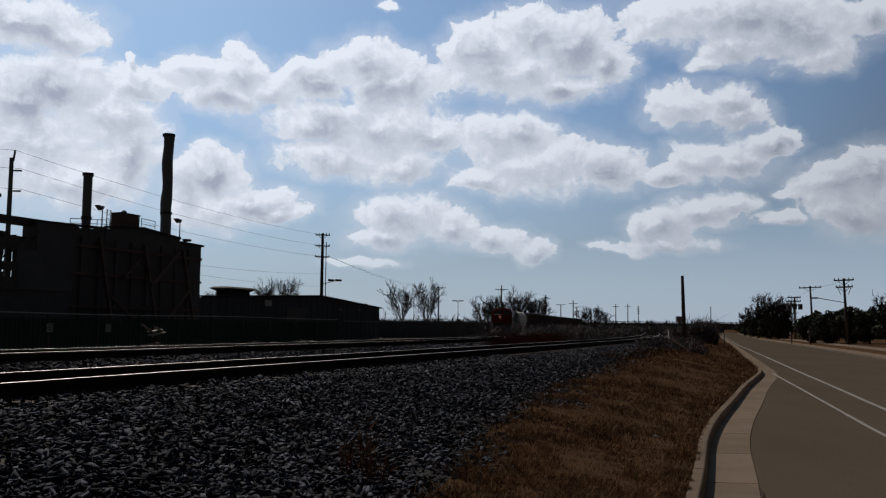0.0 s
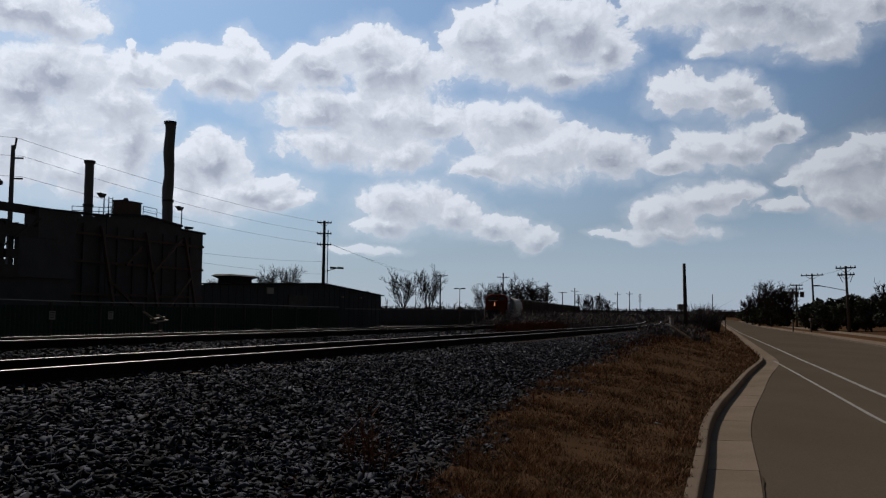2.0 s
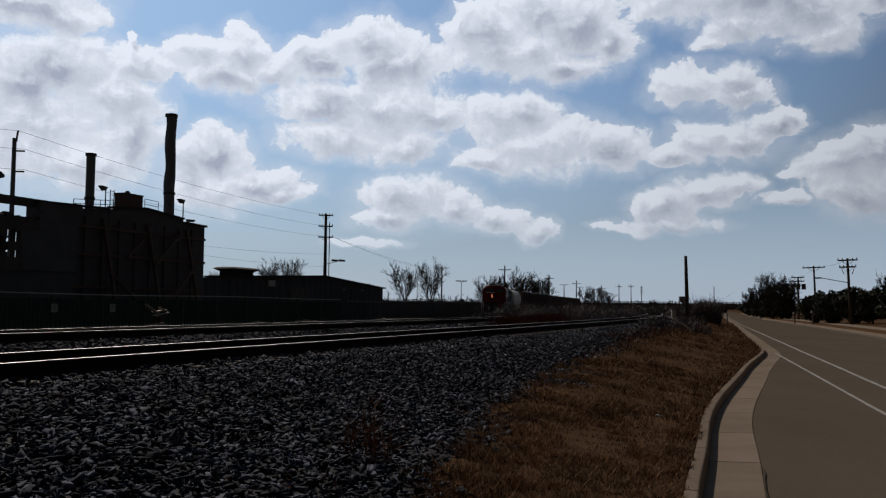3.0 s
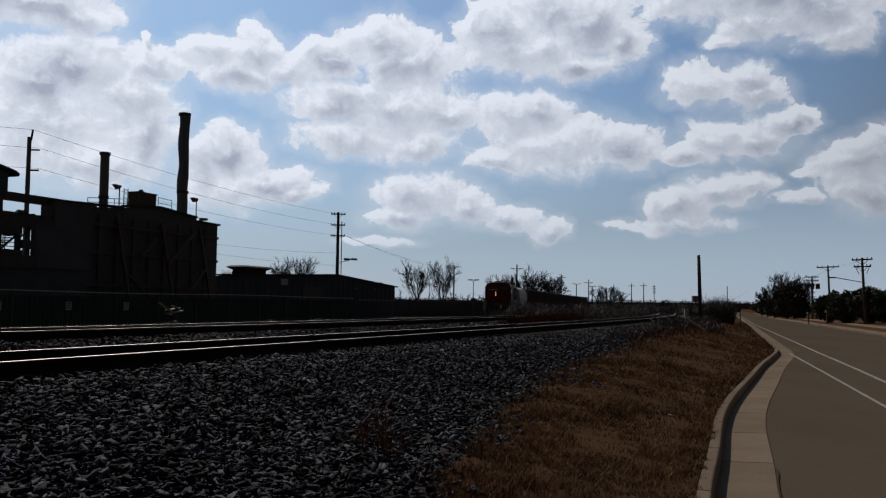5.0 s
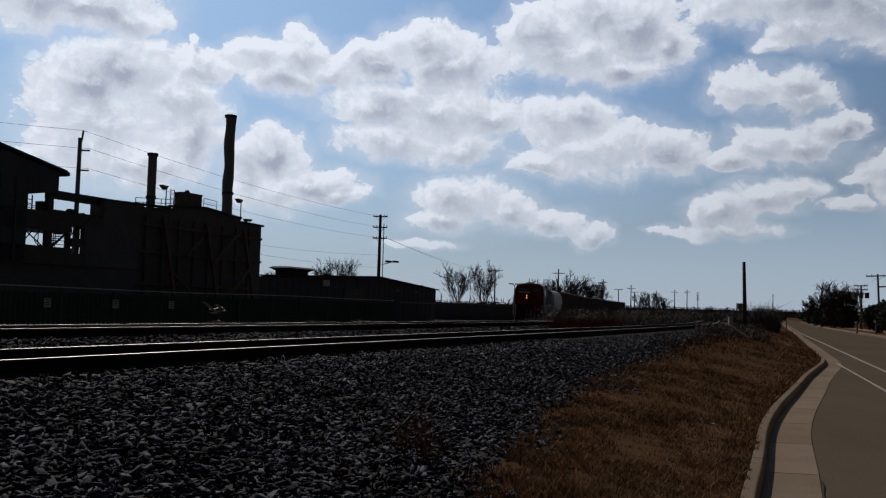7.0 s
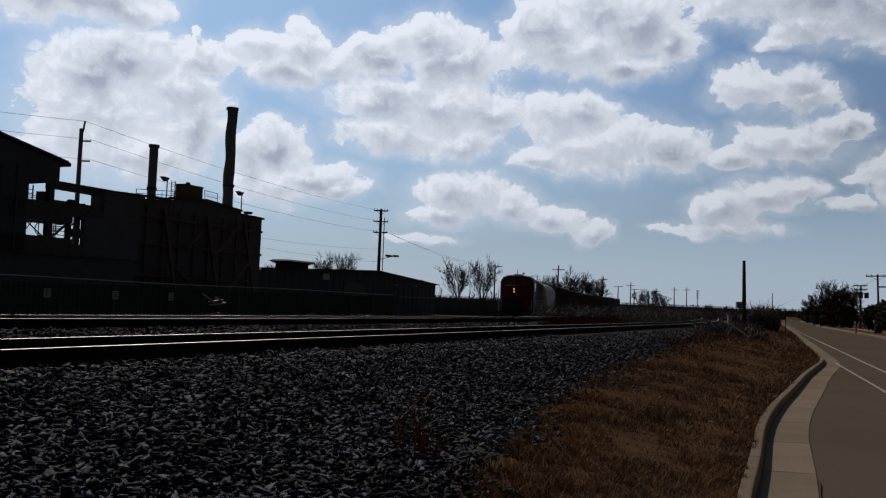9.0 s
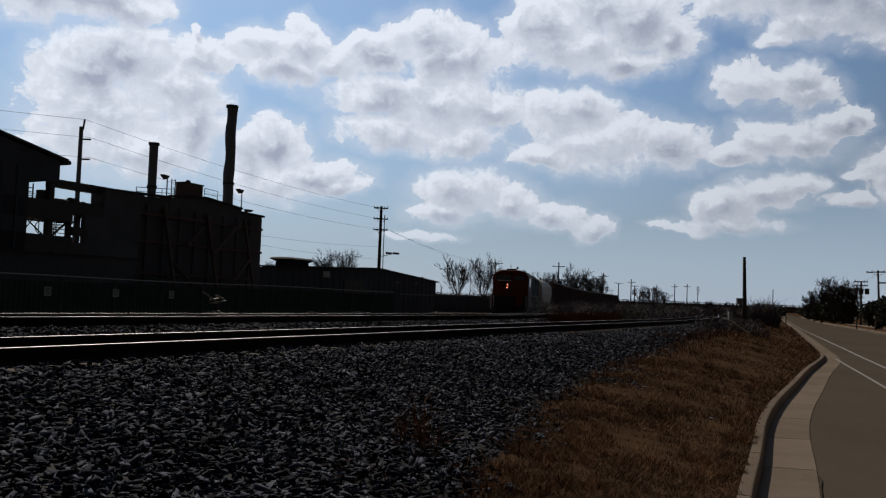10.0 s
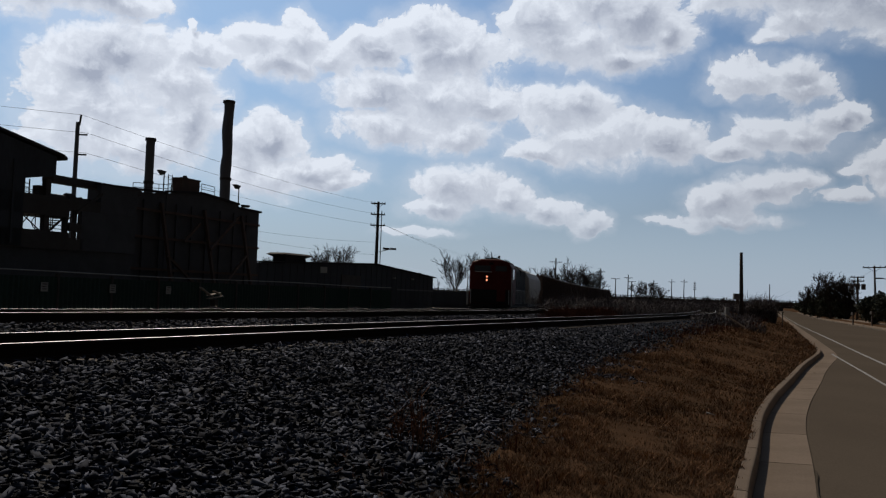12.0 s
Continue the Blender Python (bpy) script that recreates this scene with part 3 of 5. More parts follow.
def scatter(name, places, sizes, mat, label, category, flat=0.8):
    """Thousands of broken stones in one mesh."""
    rng = np.random.default_rng(7)
    n = len(places)
    cube = np.array([(x, y, z) for x in (-1, 1) for y in (-1, 1) for z in (-1, 1)], float)
    quads = np.array([(0, 1, 3, 2), (4, 6, 7, 5), (0, 4, 5, 1), (2, 3, 7, 6), (0, 2, 6, 4), (1, 5, 7, 3)])
    v = cube[None] * rng.uniform(0.15, 1.0, (n, 8, 3))
    v *= np.stack([rng.uniform(0.9, 2.1, n), rng.uniform(0.6, 1.4, n), rng.uniform(0.15, flat * 0.75, n)], -1)[:, None]
    ang = rng.uniform(0, 6.28, n)
    tilt = rng.normal(0, 0.5, n)
    c, s = np.cos(ang), np.sin(ang)
    ct, st = np.cos(tilt), np.sin(tilt)
    x, y, z = v[..., 0], v[..., 1], v[..., 2]
    x, z = x * ct[:, None] - z * st[:, None], x * st[:, None] + z * ct[:, None]
    x, y = x * c[:, None] - y * s[:, None], x * s[:, None] + y * c[:, None]
    v = np.stack([x, y, z], -1) * sizes[:, None, None] / 2 + places[:, None]
    f = (quads[None] + 8 * np.arange(n)[:, None, None]).reshape(-1, 4)
    me = bpy.data.meshes.new(name)
    me.vertices.add(n * 8), me.loops.add(f.size), me.polygons.add(len(f))
    me.vertices.foreach_set("co", v.ravel())
    me.loops.foreach_set("vertex_index", f.ravel())
    me.polygons.foreach_set("loop_start", np.arange(0, f.size, 4))
    me.update(calc_edges=True)
    me.materials.append(mat)
    return tagged(new(name, me), label, category, kind="stuff")


def ballast_stones():
    rng = np.random.default_rng(3)
    out, size = [], []
    for s0, s1, d0, d1, per, lo, hi in ((-2, 6, 2.2, 6.9, 560, 0.03, 0.085), (6, 16, 2.2, 6.9, 560, 0.03, 0.085), (16, 30, 3.4, 6.9, 420, 0.035, 0.085), (30, 60, 4.0, 6.9, 170, 0.05, 0.09), (60, 110, 4.4, 6.9, 60, 0.06, 0.11), (4, 30, 9.4, 12.1, 260, 0.05, 0.10), (30, 70, 9.4, 12.1, 70, 0.07, 0.13), (-2, 24, 6.9, 9.4, 120, 0.05, 0.09)):
        n = int((s1 - s0) * (d1 - d0) * per)
        for s, d, r in zip(rng.uniform(s0, s1, n), rng.uniform(d0, d1, n), rng.random(n)):
            toe = lerp(s, TOE_D)
            if d < toe + 0.5 and r > (d - toe + 0.7 + 1.0 * noise.noise((s * 0.7, d * 0.7, 0))) / 1.6:
                continue
            z = ballast_z(s, d) if d >= toe else lerp(s, TOE_Z) - 0.08 * (toe - d)
            p = rail_place(s, d, z + rng.uniform(0.0, 0.035))
            out.append(p)
            size.append(rng.uniform(lo, hi))
    return scatter("ballast_stones", np.array(out), np.array(size), M["stone"], "grey broken ballast stones heaped along the track", "ballast")


ballast_stones()


def grass():
    """Short dry blades over the verge."""
    rng = np.random.default_rng(5)
    verts = []
    for y0, y1, per in ((3.5, 8, 3800), (8, 12, 3000), (12, 22, 1200), (22, 45, 300), (45, 90, 50)):
        for y in np.arange(y0, y1, 0.5):
            k = smooth_line(KERB, y) + 0.05
            s = float(np.interp(y, LINES[3.0][0], CURVE[:, 0]))
            toe, tz = lerp(s, TOE_D), lerp(s, TOE_Z)
            xt = min(float(np.interp(y, *rail_line(toe + 0.75))), k - 0.4)
            xe = min(float(np.interp(y, *rail_line(toe))), k - 0.4)
            n = int((k - xt) * 0.5 * per)
            for a, b, r, q, h in rng.random((n, 5)):
                u = a
                if u < 0.3 and r > u * 2.6 + 0.1 + 0.8 * noise.noise((y * 1.1, u * 6, 2.0)) or noise.noise(((xt + (k - xt) * u) * 0.9, (y + b * 0.5) * 0.9, 7.0)) < -0.28 and r > 0.3:
                    continue
                x, yy = xt + (k - xt) * u, y + b * 0.5
                v = max(0.0, (x - xe) / (k - xe))
                z = tz + (0.145 - tz) * (v * v * (3 - 2 * v)) + max(0.0, xe - x) * 0.17
                clump = 0.5 + 1.0 * noise.noise((x * 1.4, yy * 1.4, 4.0)) + 0.9 * noise.noise((x * 4.5, yy * 4.5, 1.0))
                if r > 0.985:
                    clump += 1.6
                ln = (0.022 + 0.045 * h) * max(0.3, clump + 0.4) * (1 + y / 40)
                w = 0.0026 * (1 + y / 7)
                g = q * 6.28
                lean = ln * (0.4 + 0.9 * r)
                verts += [(x - math.sin(g) * w, yy + math.cos(g) * w, z - 0.01), (x + math.sin(g) * w, yy - math.cos(g) * w, z - 0.01), (x + math.cos(g) * lean, yy + math.sin(g) * lean, z + ln * 0.8)]
    faces = [(i, i + 1, i + 2) for i in range(0, len(verts), 3)]
    tagged(mesh_from("dry_grass", verts, faces, M["blade"]), "short dry brown grass on the verge beside the kerb", "grass", kind="stuff")


grass()

# ---- the train ----
TRAIN_WAY = Vector((math.sin(radians(8.5)), math.cos(radians(8.5)), 0))
TRAIN_END = Vector((-0.54, 65.0, -0.22))
YARD = []
_x, _y = TRAIN_END.x - math.sin(radians(6.6)) * 70, TRAIN_END.y - math.cos(radians(6.6)) * 70
for _s in range(-70, 460):
    _h = lerp(_s, [(-70, 6.6), (0, 6.6), (60, 8.2), (110, 11.2), (200, 14.5), (460, 14.5)])
    YARD.append((_s, _x, _y, _h))
    _x, _y = _x + math.sin(radians(_h)), _y + math.cos(radians(_h))
YARD = np.array(YARD)


def yard_place(behind, across=0.0, z=0.0):
    """A place on the gently bending yard track, so many metres behind where the front stands at the end."""
    x, y, h = (float(np.interp(behind, YARD[:, 0], YARD[:, i])) for i in (1, 2, 3))
    h = radians(h)
    return Vector((x - math.cos(h) * across, y + math.sin(h) * across, TRAIN_END.z + z)), math.degrees(h)


def train_pose(behind):
    """The pose of a wagon whose front is there; x runs towards the rear."""
    a, b = yard_place(behind + 2)[0], yard_place(behind + 13)[0]
    turn = math.atan2(b.y - a.y, b.x - a.x)
    return Matrix.Translation(yard_place(behind)[0]) @ pose(0, 0, 0, 0, 0, math.degrees(turn))


def front_at(t):
    return 71.0 - 5.917 * t


def yard_track():
    top = tagged(new("railway_track"), "yard track with dull rails at ground level", "railway track", kind="structure")
    prof = [(-0.07, -0.175), (0.07, -0.175), (0.07, -0.15), (0.012, -0.14), (0.012, -0.04), (0.035, -0.035), (0.035, 0), (-0.035, 0), (-0.035, -0.035), (-0.012, -0.04), (-0.012, -0.14), (-0.07, -0.15)]
    for y in (-0.754, 0.754):
        bm = loft(bmesh.new(), [[yard_place(k, y + o, h)[0] for o, h in prof] for k in range(-60, 380, 5)])
        bmesh.ops.recalc_face_normals(bm, faces=bm.faces)
        part("rail", bm, [M["rail"]], top)
    me = None
    for i in range(160):
        if me is None:
            ob = part("tie", box(bmesh.new(), -0.115, 0.115, -1.3, 1.3, -0.26, -0.178), M["tie"], top)
            me = ob.data
        else:
            ob = new("tie", me)
            ob.parent = top
        p, h = yard_place(-10 + i * 0.9)
        ob.matrix_basis = Matrix.Translation(p) @ pose(0, 0, 0, 0, 0, 90 - h)


yard_track()


def wheelset(parent, x, r=0.5):
    bm = bmesh.new()
    tube(bm, (0, -0.9, 0), (0, 0.9, 0), 0.08, sides=8)
    for y in (-0.78, 0.78):
        tube(bm, (0, y - 0.06, 0), (0, y + 0.06, 0), r, sides=20)
        tube(bm, (0, y - 0.07 * (1 if y > 0 else -1) - 0.02, 0), (0, y - 0.07 * (1 if y > 0 else -1) + 0.02, 0), r + 0.03, sides=20)
    bmesh.ops.recalc_face_normals(bm, faces=bm.faces)
    w = part("wheelset", bm, M["rail"], parent, "dark steel wheels on an axle")
    w.location = (x, 0, r)
    return w


def bogie(parent, x, axles, r):
    bm = bmesh.new()
    half = (axles - 1) * 0.9 + 0.75
    for y in (-1.02, 1.02):
        box(bm, x - half, x + half, y - 0.08, y + 0.08, r + 0.05, r + 0.32, bevel=0.03)
        for i in range(axles):
            cx = x + (i - (axles - 1) / 2) * 1.8
            box(bm, cx - 0.2, cx + 0.2, y - 0.12, y + 0.12, r - 0.18, r + 0.2, bevel=0.03)
            tube(bm, (cx + 0.45, y, r + 0.1), (cx + 0.45, y, r + 0.4), 0.1)
    box(bm, x - 0.3, x + 0.3, -1.1, 1.1, r + 0.1, r + 0.45)
    part("bogie", bm, M["black"], parent, "black steel bogie frame")
    return [wheelset(parent, x + (i - (axles - 1) / 2) * 1.8, r) for i in range(axles)]


def rounded_section(w, z0, z1, r, n=5, chamfer=1.0):
    """A body's cross-section in y and z with rounded shoulders."""
    pts = [(-w, z0), (w, z0)]
    for i in range(n + 1):
        a = math.pi / 2 * i / n
        pts.append((w - r + r * math.cos(a), z1 - r * chamfer + r * chamfer * math.sin(a)))
    for i in range(n + 1):
        a = math.pi / 2 * (1 - i / n)
        pts.append((-w + r - r * math.cos(a), z1 - r * chamfer + r * chamfer * math.sin(a)))
    return pts


def section_loft(rows, material_, name, parent, label="", m=None):
    bm = loft(bmesh.new(), [[(x, y, z) for y, z in sec] for x, sec in rows])
    bmesh.ops.recalc_face_normals(bm, faces=bm.faces)
    return part(name, bm, material_, parent, label, m=m)


def locomotive():
    loco = empty("locomotive", train_pose(front_at(0)), "red and black diesel locomotive with two lit headlights", "locomotive")
    L = 14.4
    part("underframe", boxes((0.5, L, -1.5, 1.5, 1.15, 1.42), (0.75, L - 0.3, -0.5, 0.5, 0.85, 1.2), bevel=0.02), M["black"], loco, "black steel underframe")
    # cab with its broad front
    sec = rounded_section(1.55, 1.42, 4.68, 0.8, n=2, chamfer=0.75)
    low = rounded_section(1.53, 1.42, 4.62, 0.8, n=2, chamfer=0.75)
    section_loft([(0.62, low), (0.72, sec), (3.9, sec)], M["red"], "cab", loco, "red cab with chamfered roof edges")
    part("front_band", boxes((0.585, 0.615, -1.5, 1.5, 1.45, 2.45)), M["black"], loco, "black band across the nose")
    for y0, y1 in ((-1.2, -0.35), (0.0, 1.2)):
        w = part("windscreen", boxes((0.575, 0.615, y0, y1, 3.8, 4.2), bevel=0.008), M["glass"], loco, "dark windscreen")
    part("visor", boxes((0.45, 0.62, -0.12, 1.1, 3.72, 3.765), bevel=0.01), M["white"], loco, "pale strip below the windscreen")
    house = part("headlight_housing", boxes((0.5, 0.618, 0.1, 0.4, 3.0, 3.56), bevel=0.03), M["black"], loco, "black double headlight housing")
    for z in (3.15, 3.4):
        part("headlight", tube(bmesh.new(), (0.50, 0.25, z), (0.47, 0.25, z), 0.066, 0.06, sides=16), M["headlight"], house, "glowing orange-red lamp")
    for y in (-1.56, 1.56):
        part("side_window", boxes((1.6, 2.7, min(y, y * 0.985), max(y, y * 0.985), 3.25, 4.0), bevel=0.005), M["glass"], loco, "dark cab side window")
        part("cab_stripe", boxes((1.0, 1.12, min(y, y * 0.99), max(y, y * 0.99), 1.5, 3.9)), M["stack"], loco, "worn grey stripe")
    for y in (-1.62, 1.62):
        bm = bmesh.new()
        for x in (0.15, 0.62):
            tube(bm, (x, y, 1.3), (x, y, 3.35 if x < 0.3 else 2.5), 0.03, sides=6)
        tube(bm, (0.15, y, 3.35), (0.62, y, 3.35), 0.03, sides=6)
        tube(bm, (0.15, y, 2.4), (0.62, y, 2.4), 0.025, sides=6)
        part("corner_handrail", bm, M["pale"], loco, "pale corner handrail")
    part("number_board", boxes((0.57, 0.615, -0.2, 0.1, 4.28, 4.42), bevel=0.01), M["black"], loco)
    part("nose_door", boxes((0.56, 0.615, -1.15, -0.5, 1.6, 3.3), bevel=0.012), M["red"], loco, "red nose door")
    part("front_platform", boxes((0.05, 0.62, -1.55, 1.55, 1.18, 1.32), bevel=0.015), M["black"], loco, "black front platform")
    part("horn", tube(bmesh.new(), (1.9, -0.5, 4.85), (1.3, -0.5, 4.88), 0.05, 0.1), M["steel"], loco)
    for y in (-1.0, 1.0):
        part("roof_edge_strip", beam(bmesh.new(), (0.7, y, 4.66), (3.9, y, 4.66), 0.06, 0.05), M["black"], loco)
    part("roof_equipment", boxes((1.2, 2.0, -0.4, 0.4, 4.68, 4.8), (2.4, 3.0, 0.5, 0.9, 4.5, 4.75), bevel=0.03), M["black"], loco)
    part("antenna", tube(bmesh.new(), (1.5, 0.1, 4.75), (1.5, 0.1, 5.25), 0.025), M["black"], loco)
    # long hood behind the cab
    hood = rounded_section(1.42, 1.42, 4.42, 0.62, n=3, chamfer=0.8)
    section_loft([(3.9, hood), (L - 0.6, hood)], M["black"], "hood", loco, "long black engine hood")
    for i in range(6):
        x = 4.2 + i * 1.5
        for y in (-1.45, 1.45):
            part("hood_door", boxes((x, x + 1.3, min(y, y * 0.98), max(y, y * 0.98), 1.6, 3.2), bevel=0.006), M["black"], loco)
    flare = [(-1.40, 3.5), (1.40, 3.5), (1.5, 4.1), (1.0, 4.52), (-1.0, 4.52), (-1.5, 4.1)]
    section_loft([(L - 5.6, flare), (L - 1.2, flare)], M["black"], "radiator_housing", loco, "flared radiator housing")
    for x in (L - 4.9, L - 3.5, L - 2.1):
        part("roof_fan", tube(bmesh.new(), (x, 0, 4.48), (x, 0, 4.62), 0.6, sides=20), M["black"], loco)
    part("exhaust_stack", boxes((4.3, 4.9, -0.25, 0.25, 4.3, 4.66), bevel=0.03), M["black"], loco)
    part("fuel_tank", box(bmesh.new(), 5.0, 9.4, -1.35, 1.35, 0.45, 1.2, bevel=0.15), M["black"], loco)
    part("snow_plough", loft(bmesh.new(), [[(0.35, -1.45, 0.15), (0.35, -1.45, 0.95), (0.5, -1.45, 1.15), (0.6, -1.45, 0.15)], [(0.0, 0, 0.12), (0.1, 0, 0.95), (0.4, 0, 1.15), (0.55, 0, 0.12)], [(0.35, 1.45, 0.15), (0.35, 1.45, 0.95), (0.5, 1.45, 1.15), (0.6, 1.45, 0.15)]]), M["black"], loco, "black snow plough")
    part("coupler", boxes((-0.45, 0.5, -0.12, 0.12, 0.78, 1.0), (-0.5, -0.15, -0.2, 0.2, 0.72, 1.05), bevel=0.03), M["rail"], loco)
    for y in (-1.4, 1.4):
        bm = bmesh.new()
        for x in (0.55, 0.7):
            tube(bm, (x, y, 0.4), (x, y, 2.45), 0.02, sides=6)
        for z in (0.45, 0.8, 1.15):
            box(bm, 0.5, 0.75, y - 0.15, y + 0.15, z - 0.015, z + 0.015)
        part("front_steps", bm, M["white"], loco, "pale step rails at the corner")
        bm = bmesh.new()
        for i in range(9):
            x = 4.2 + i * 1.15
            tube(bm, (x, y * 1.12, 1.42), (x, y * 1.12, 2.5), 0.018, sides=6)
        tube(bm, (4.2, y * 1.12, 2.5), (13.4, y * 1.12, 2.5), 0.018, sides=6)
        part("handrail", bm, M["white"], loco, "pale walkway handrail")
    wheels = bogie(loco, 2.7, 2, 0.5) + bogie(loco, 11.7, 2, 0.5)
    return loco, wheels, L


def hopper_car():
    """Rounded covered hopper with roof walk and sloped ends."""
    car = empty("covered_hopper", train_pose(200), "light grey covered hopper wagon with rounded sides", "railway wagon", "wagons of the train")
    sec = [(-1.1, 1.3), (1.1, 1.3), (1.5, 1.9), (1.58, 2.8), (1.5, 3.7), (1.15, 4.25), (0.6, 4.45), (-0.6, 4.45), (-1.15, 4.25), (-1.5, 3.7), (-1.58, 2.8), (-1.5, 1.9)]
    up = [(y, max(z, 2.7)) for y, z in sec]
    section_loft([(1.3, up), (2.9, sec), (13.1, sec), (14.7, up)], M["hopper"], "body", car, "grey rounded hopper body", )
    part("roof_walk", boxes((1.2, 14.8, -0.35, 0.35, 4.56, 4.6), *[(x, x + 0.06, -0.3, 0.3, 4.44, 4.57) for x in np.arange(1.6, 14.6, 1.6)]), M["steel"], car, "dark roof walkway")
    part("sill", boxes((0.3, 15.7, -0.25, 0.25, 0.85, 1.15), (0.6, 15.4, -1.5, -1.38, 1.1, 1.35), (0.6, 15.4, 1.38, 1.5, 1.1, 1.35)), M["steel"], car)
    for x in (4.2, 7.2, 10.2):
        part("chute", loft(bmesh.new(), [[(x, -0.9, 1.35), (x + 1.8, -0.9, 1.35), (x + 1.8, 0.9, 1.35), (x, 0.9, 1.35)], [(x + 0.5, -0.4, 0.45), (x + 1.3, -0.4, 0.45), (x + 1.3, 0.4, 0.45), (x + 0.5, 0.4, 0.45)]]), M["hopper"], car)
    for x, s in ((0.9, 1), (15.1, -1)):
        bm = bmesh.new()
        for y in (-1.2, -0.8, 0.8, 1.2):
            tube(bm, (x, y, 1.2), (x + 0.25 * s, y, 4.2), 0.025, sides=6)
        for i in range(8):
            z = 1.3 + i * 0.36
            for y in (-1, 1):
                tube(bm, (x + 0.03 * i * s, y - 0.2, z), (x + 0.03 * i * s, y + 0.2, z), 0.015, sides=5)
        part("end_ladder", bm, M["steel"], car)
    for x in (-0.3, 15.6):
        part("coupler", boxes((x, x + 0.7, -0.12, 0.12, 0.78, 1.0)), M["rail"], car)
    return car, bogie(car, 2.2, 2, 0.45) + bogie(car, 13.8, 2, 0.45)


def gondola_car():
    """High-sided open wagon with ribs."""
    car = empty("open_wagon", train_pose(220), "dark brown high-sided open wagon with ribbed sides", "railway wagon", "wagons of the train")
    part("body", boxes((0.5, 15.5, -1.5, -1.42, 1.2, 4.4), (0.5, 15.5, 1.42, 1.5, 1.2, 4.4), (0.5, 0.58, -1.42, 1.42, 1.2, 4.4), (15.42, 15.5, -1.42, 1.42, 1.2, 4.4), (0.58, 15.42, -1.42, 1.42, 1.2, 1.3)), M["brown"], car)
    for i in range(11):
        x = 0.6 + i * 1.47
        for y in (-1.55, 1.55):
            part("rib", boxes((x, x + 0.12, y - 0.05, y + 0.05, 1.2, 4.35), bevel=0.01), M["brown"], car)
    part("top_rail", boxes((0.45, 15.55, -1.6, -1.4, 4.4, 4.53), (0.45, 15.55, 1.4, 1.6, 4.4, 4.53)), M["brown"], car)
    part("sill", boxes((0.2, 15.8, -0.3, 0.3, 0.8, 1.2)), M["black"], car)
    for x in (-0.3, 15.7):
        part("coupler", boxes((x, x + 0.6, -0.12, 0.12, 0.78, 1.0)), M["rail"], car)
    return car, bogie(car, 2.2, 2, 0.45) + bogie(car, 13.8, 2, 0.45)


loco, loco_wheels, LOCO_LENGTH = locomotive()
hopper, hopper_wheels = hopper_car()
wagon, wagon_wheels = gondola_car()
TRAIN = [(loco, loco_wheels, 0.0, 0.5), (hopper, hopper_wheels, LOCO_LENGTH + 0.4, 0.45), (wagon, wagon_wheels, LOCO_LENGTH + 17.0, 0.45)]
for i in range(2, 9):
    c = copy_thing(wagon, train_pose(front_at(0) + LOCO_LENGTH + 0.4 + 16.6 * i))
    TRAIN.append((c, [k for k in c.children if k.name.startswith("wheelset")], LOCO_LENGTH + 0.4 + 16.6 * i, 0.45))


def motions():
    """The train rolls towards the camera on the yard track, its wheels turning."""
    for thing, wheels, behind, r in TRAIN:
        walk(thing, [(t, train_pose(front_at(t) + behind)) for t in np.arange(0, 12.01, 0.5)])
        for w in wheels:
            x, y, z = w.location
            walk(w, [(t, pose(x, y, z, 0, math.degrees((front_at(t) - front_at(0)) / r), 0)) for t in np.arange(0, 12.01, 0.1)])

# ---- the works beyond the tracks; x runs along the tracks, y across them ----


def prism(name, outline, y0, y1, mat, parent, label=""):
    """An outline in x and z, drawn out from y0 to y1."""
    bm = loft(bmesh.new(), [[(x, y, z) for x, z in outline] for y in (y0, y1)])
    bmesh.ops.recalc_face_normals(bm, faces=bm.faces)
    return part(name, bm, mat, parent, label)


def rail_run(bm, pts, height=1.0, r=0.022):
    for a, b in zip(pts, pts[1:]):
        a, b = Vector(a), Vector(b)
        n = max(1, round((b - a).length / 1.0))
        for i in range(n + 1):
            p = a.lerp(b, i / n)
            tube(bm, p, p + Vector((0, 0, height)), r, sides=5)
        for h in (0.5, 1.0):
            tube(bm, a + Vector((0, 0, height * h)), b + Vector((0, 0, height * h)), r, sides=5)
    return bm


def flood_light(s, d, z, h, reach=0.35):
    top = empty("flood_light", frame_at(s, d, z), "dark floodlight on a thin roof pole", "lamp", "floodlights on the roof")
    part("pole", tube(bmesh.new(), (0, 0, 0), (0, 0, h), 0.045, 0.035), M["steel"], top)
    part("lamp_head", loft(bmesh.new(), [[(-0.1, -0.12, h + 0.1), (0.1, -0.12, h + 0.1), (0.1, 0.12, h + 0.1), (-0.1, 0.12, h + 0.1)], [(-reach - 0.2, -0.2, h + 0.12), (-reach + 0.18, -0.2, h - 0.18), (-reach + 0.18, 0.2, h - 0.18), (-reach - 0.2, 0.2, h + 0.12)]]), M["steel"], top)


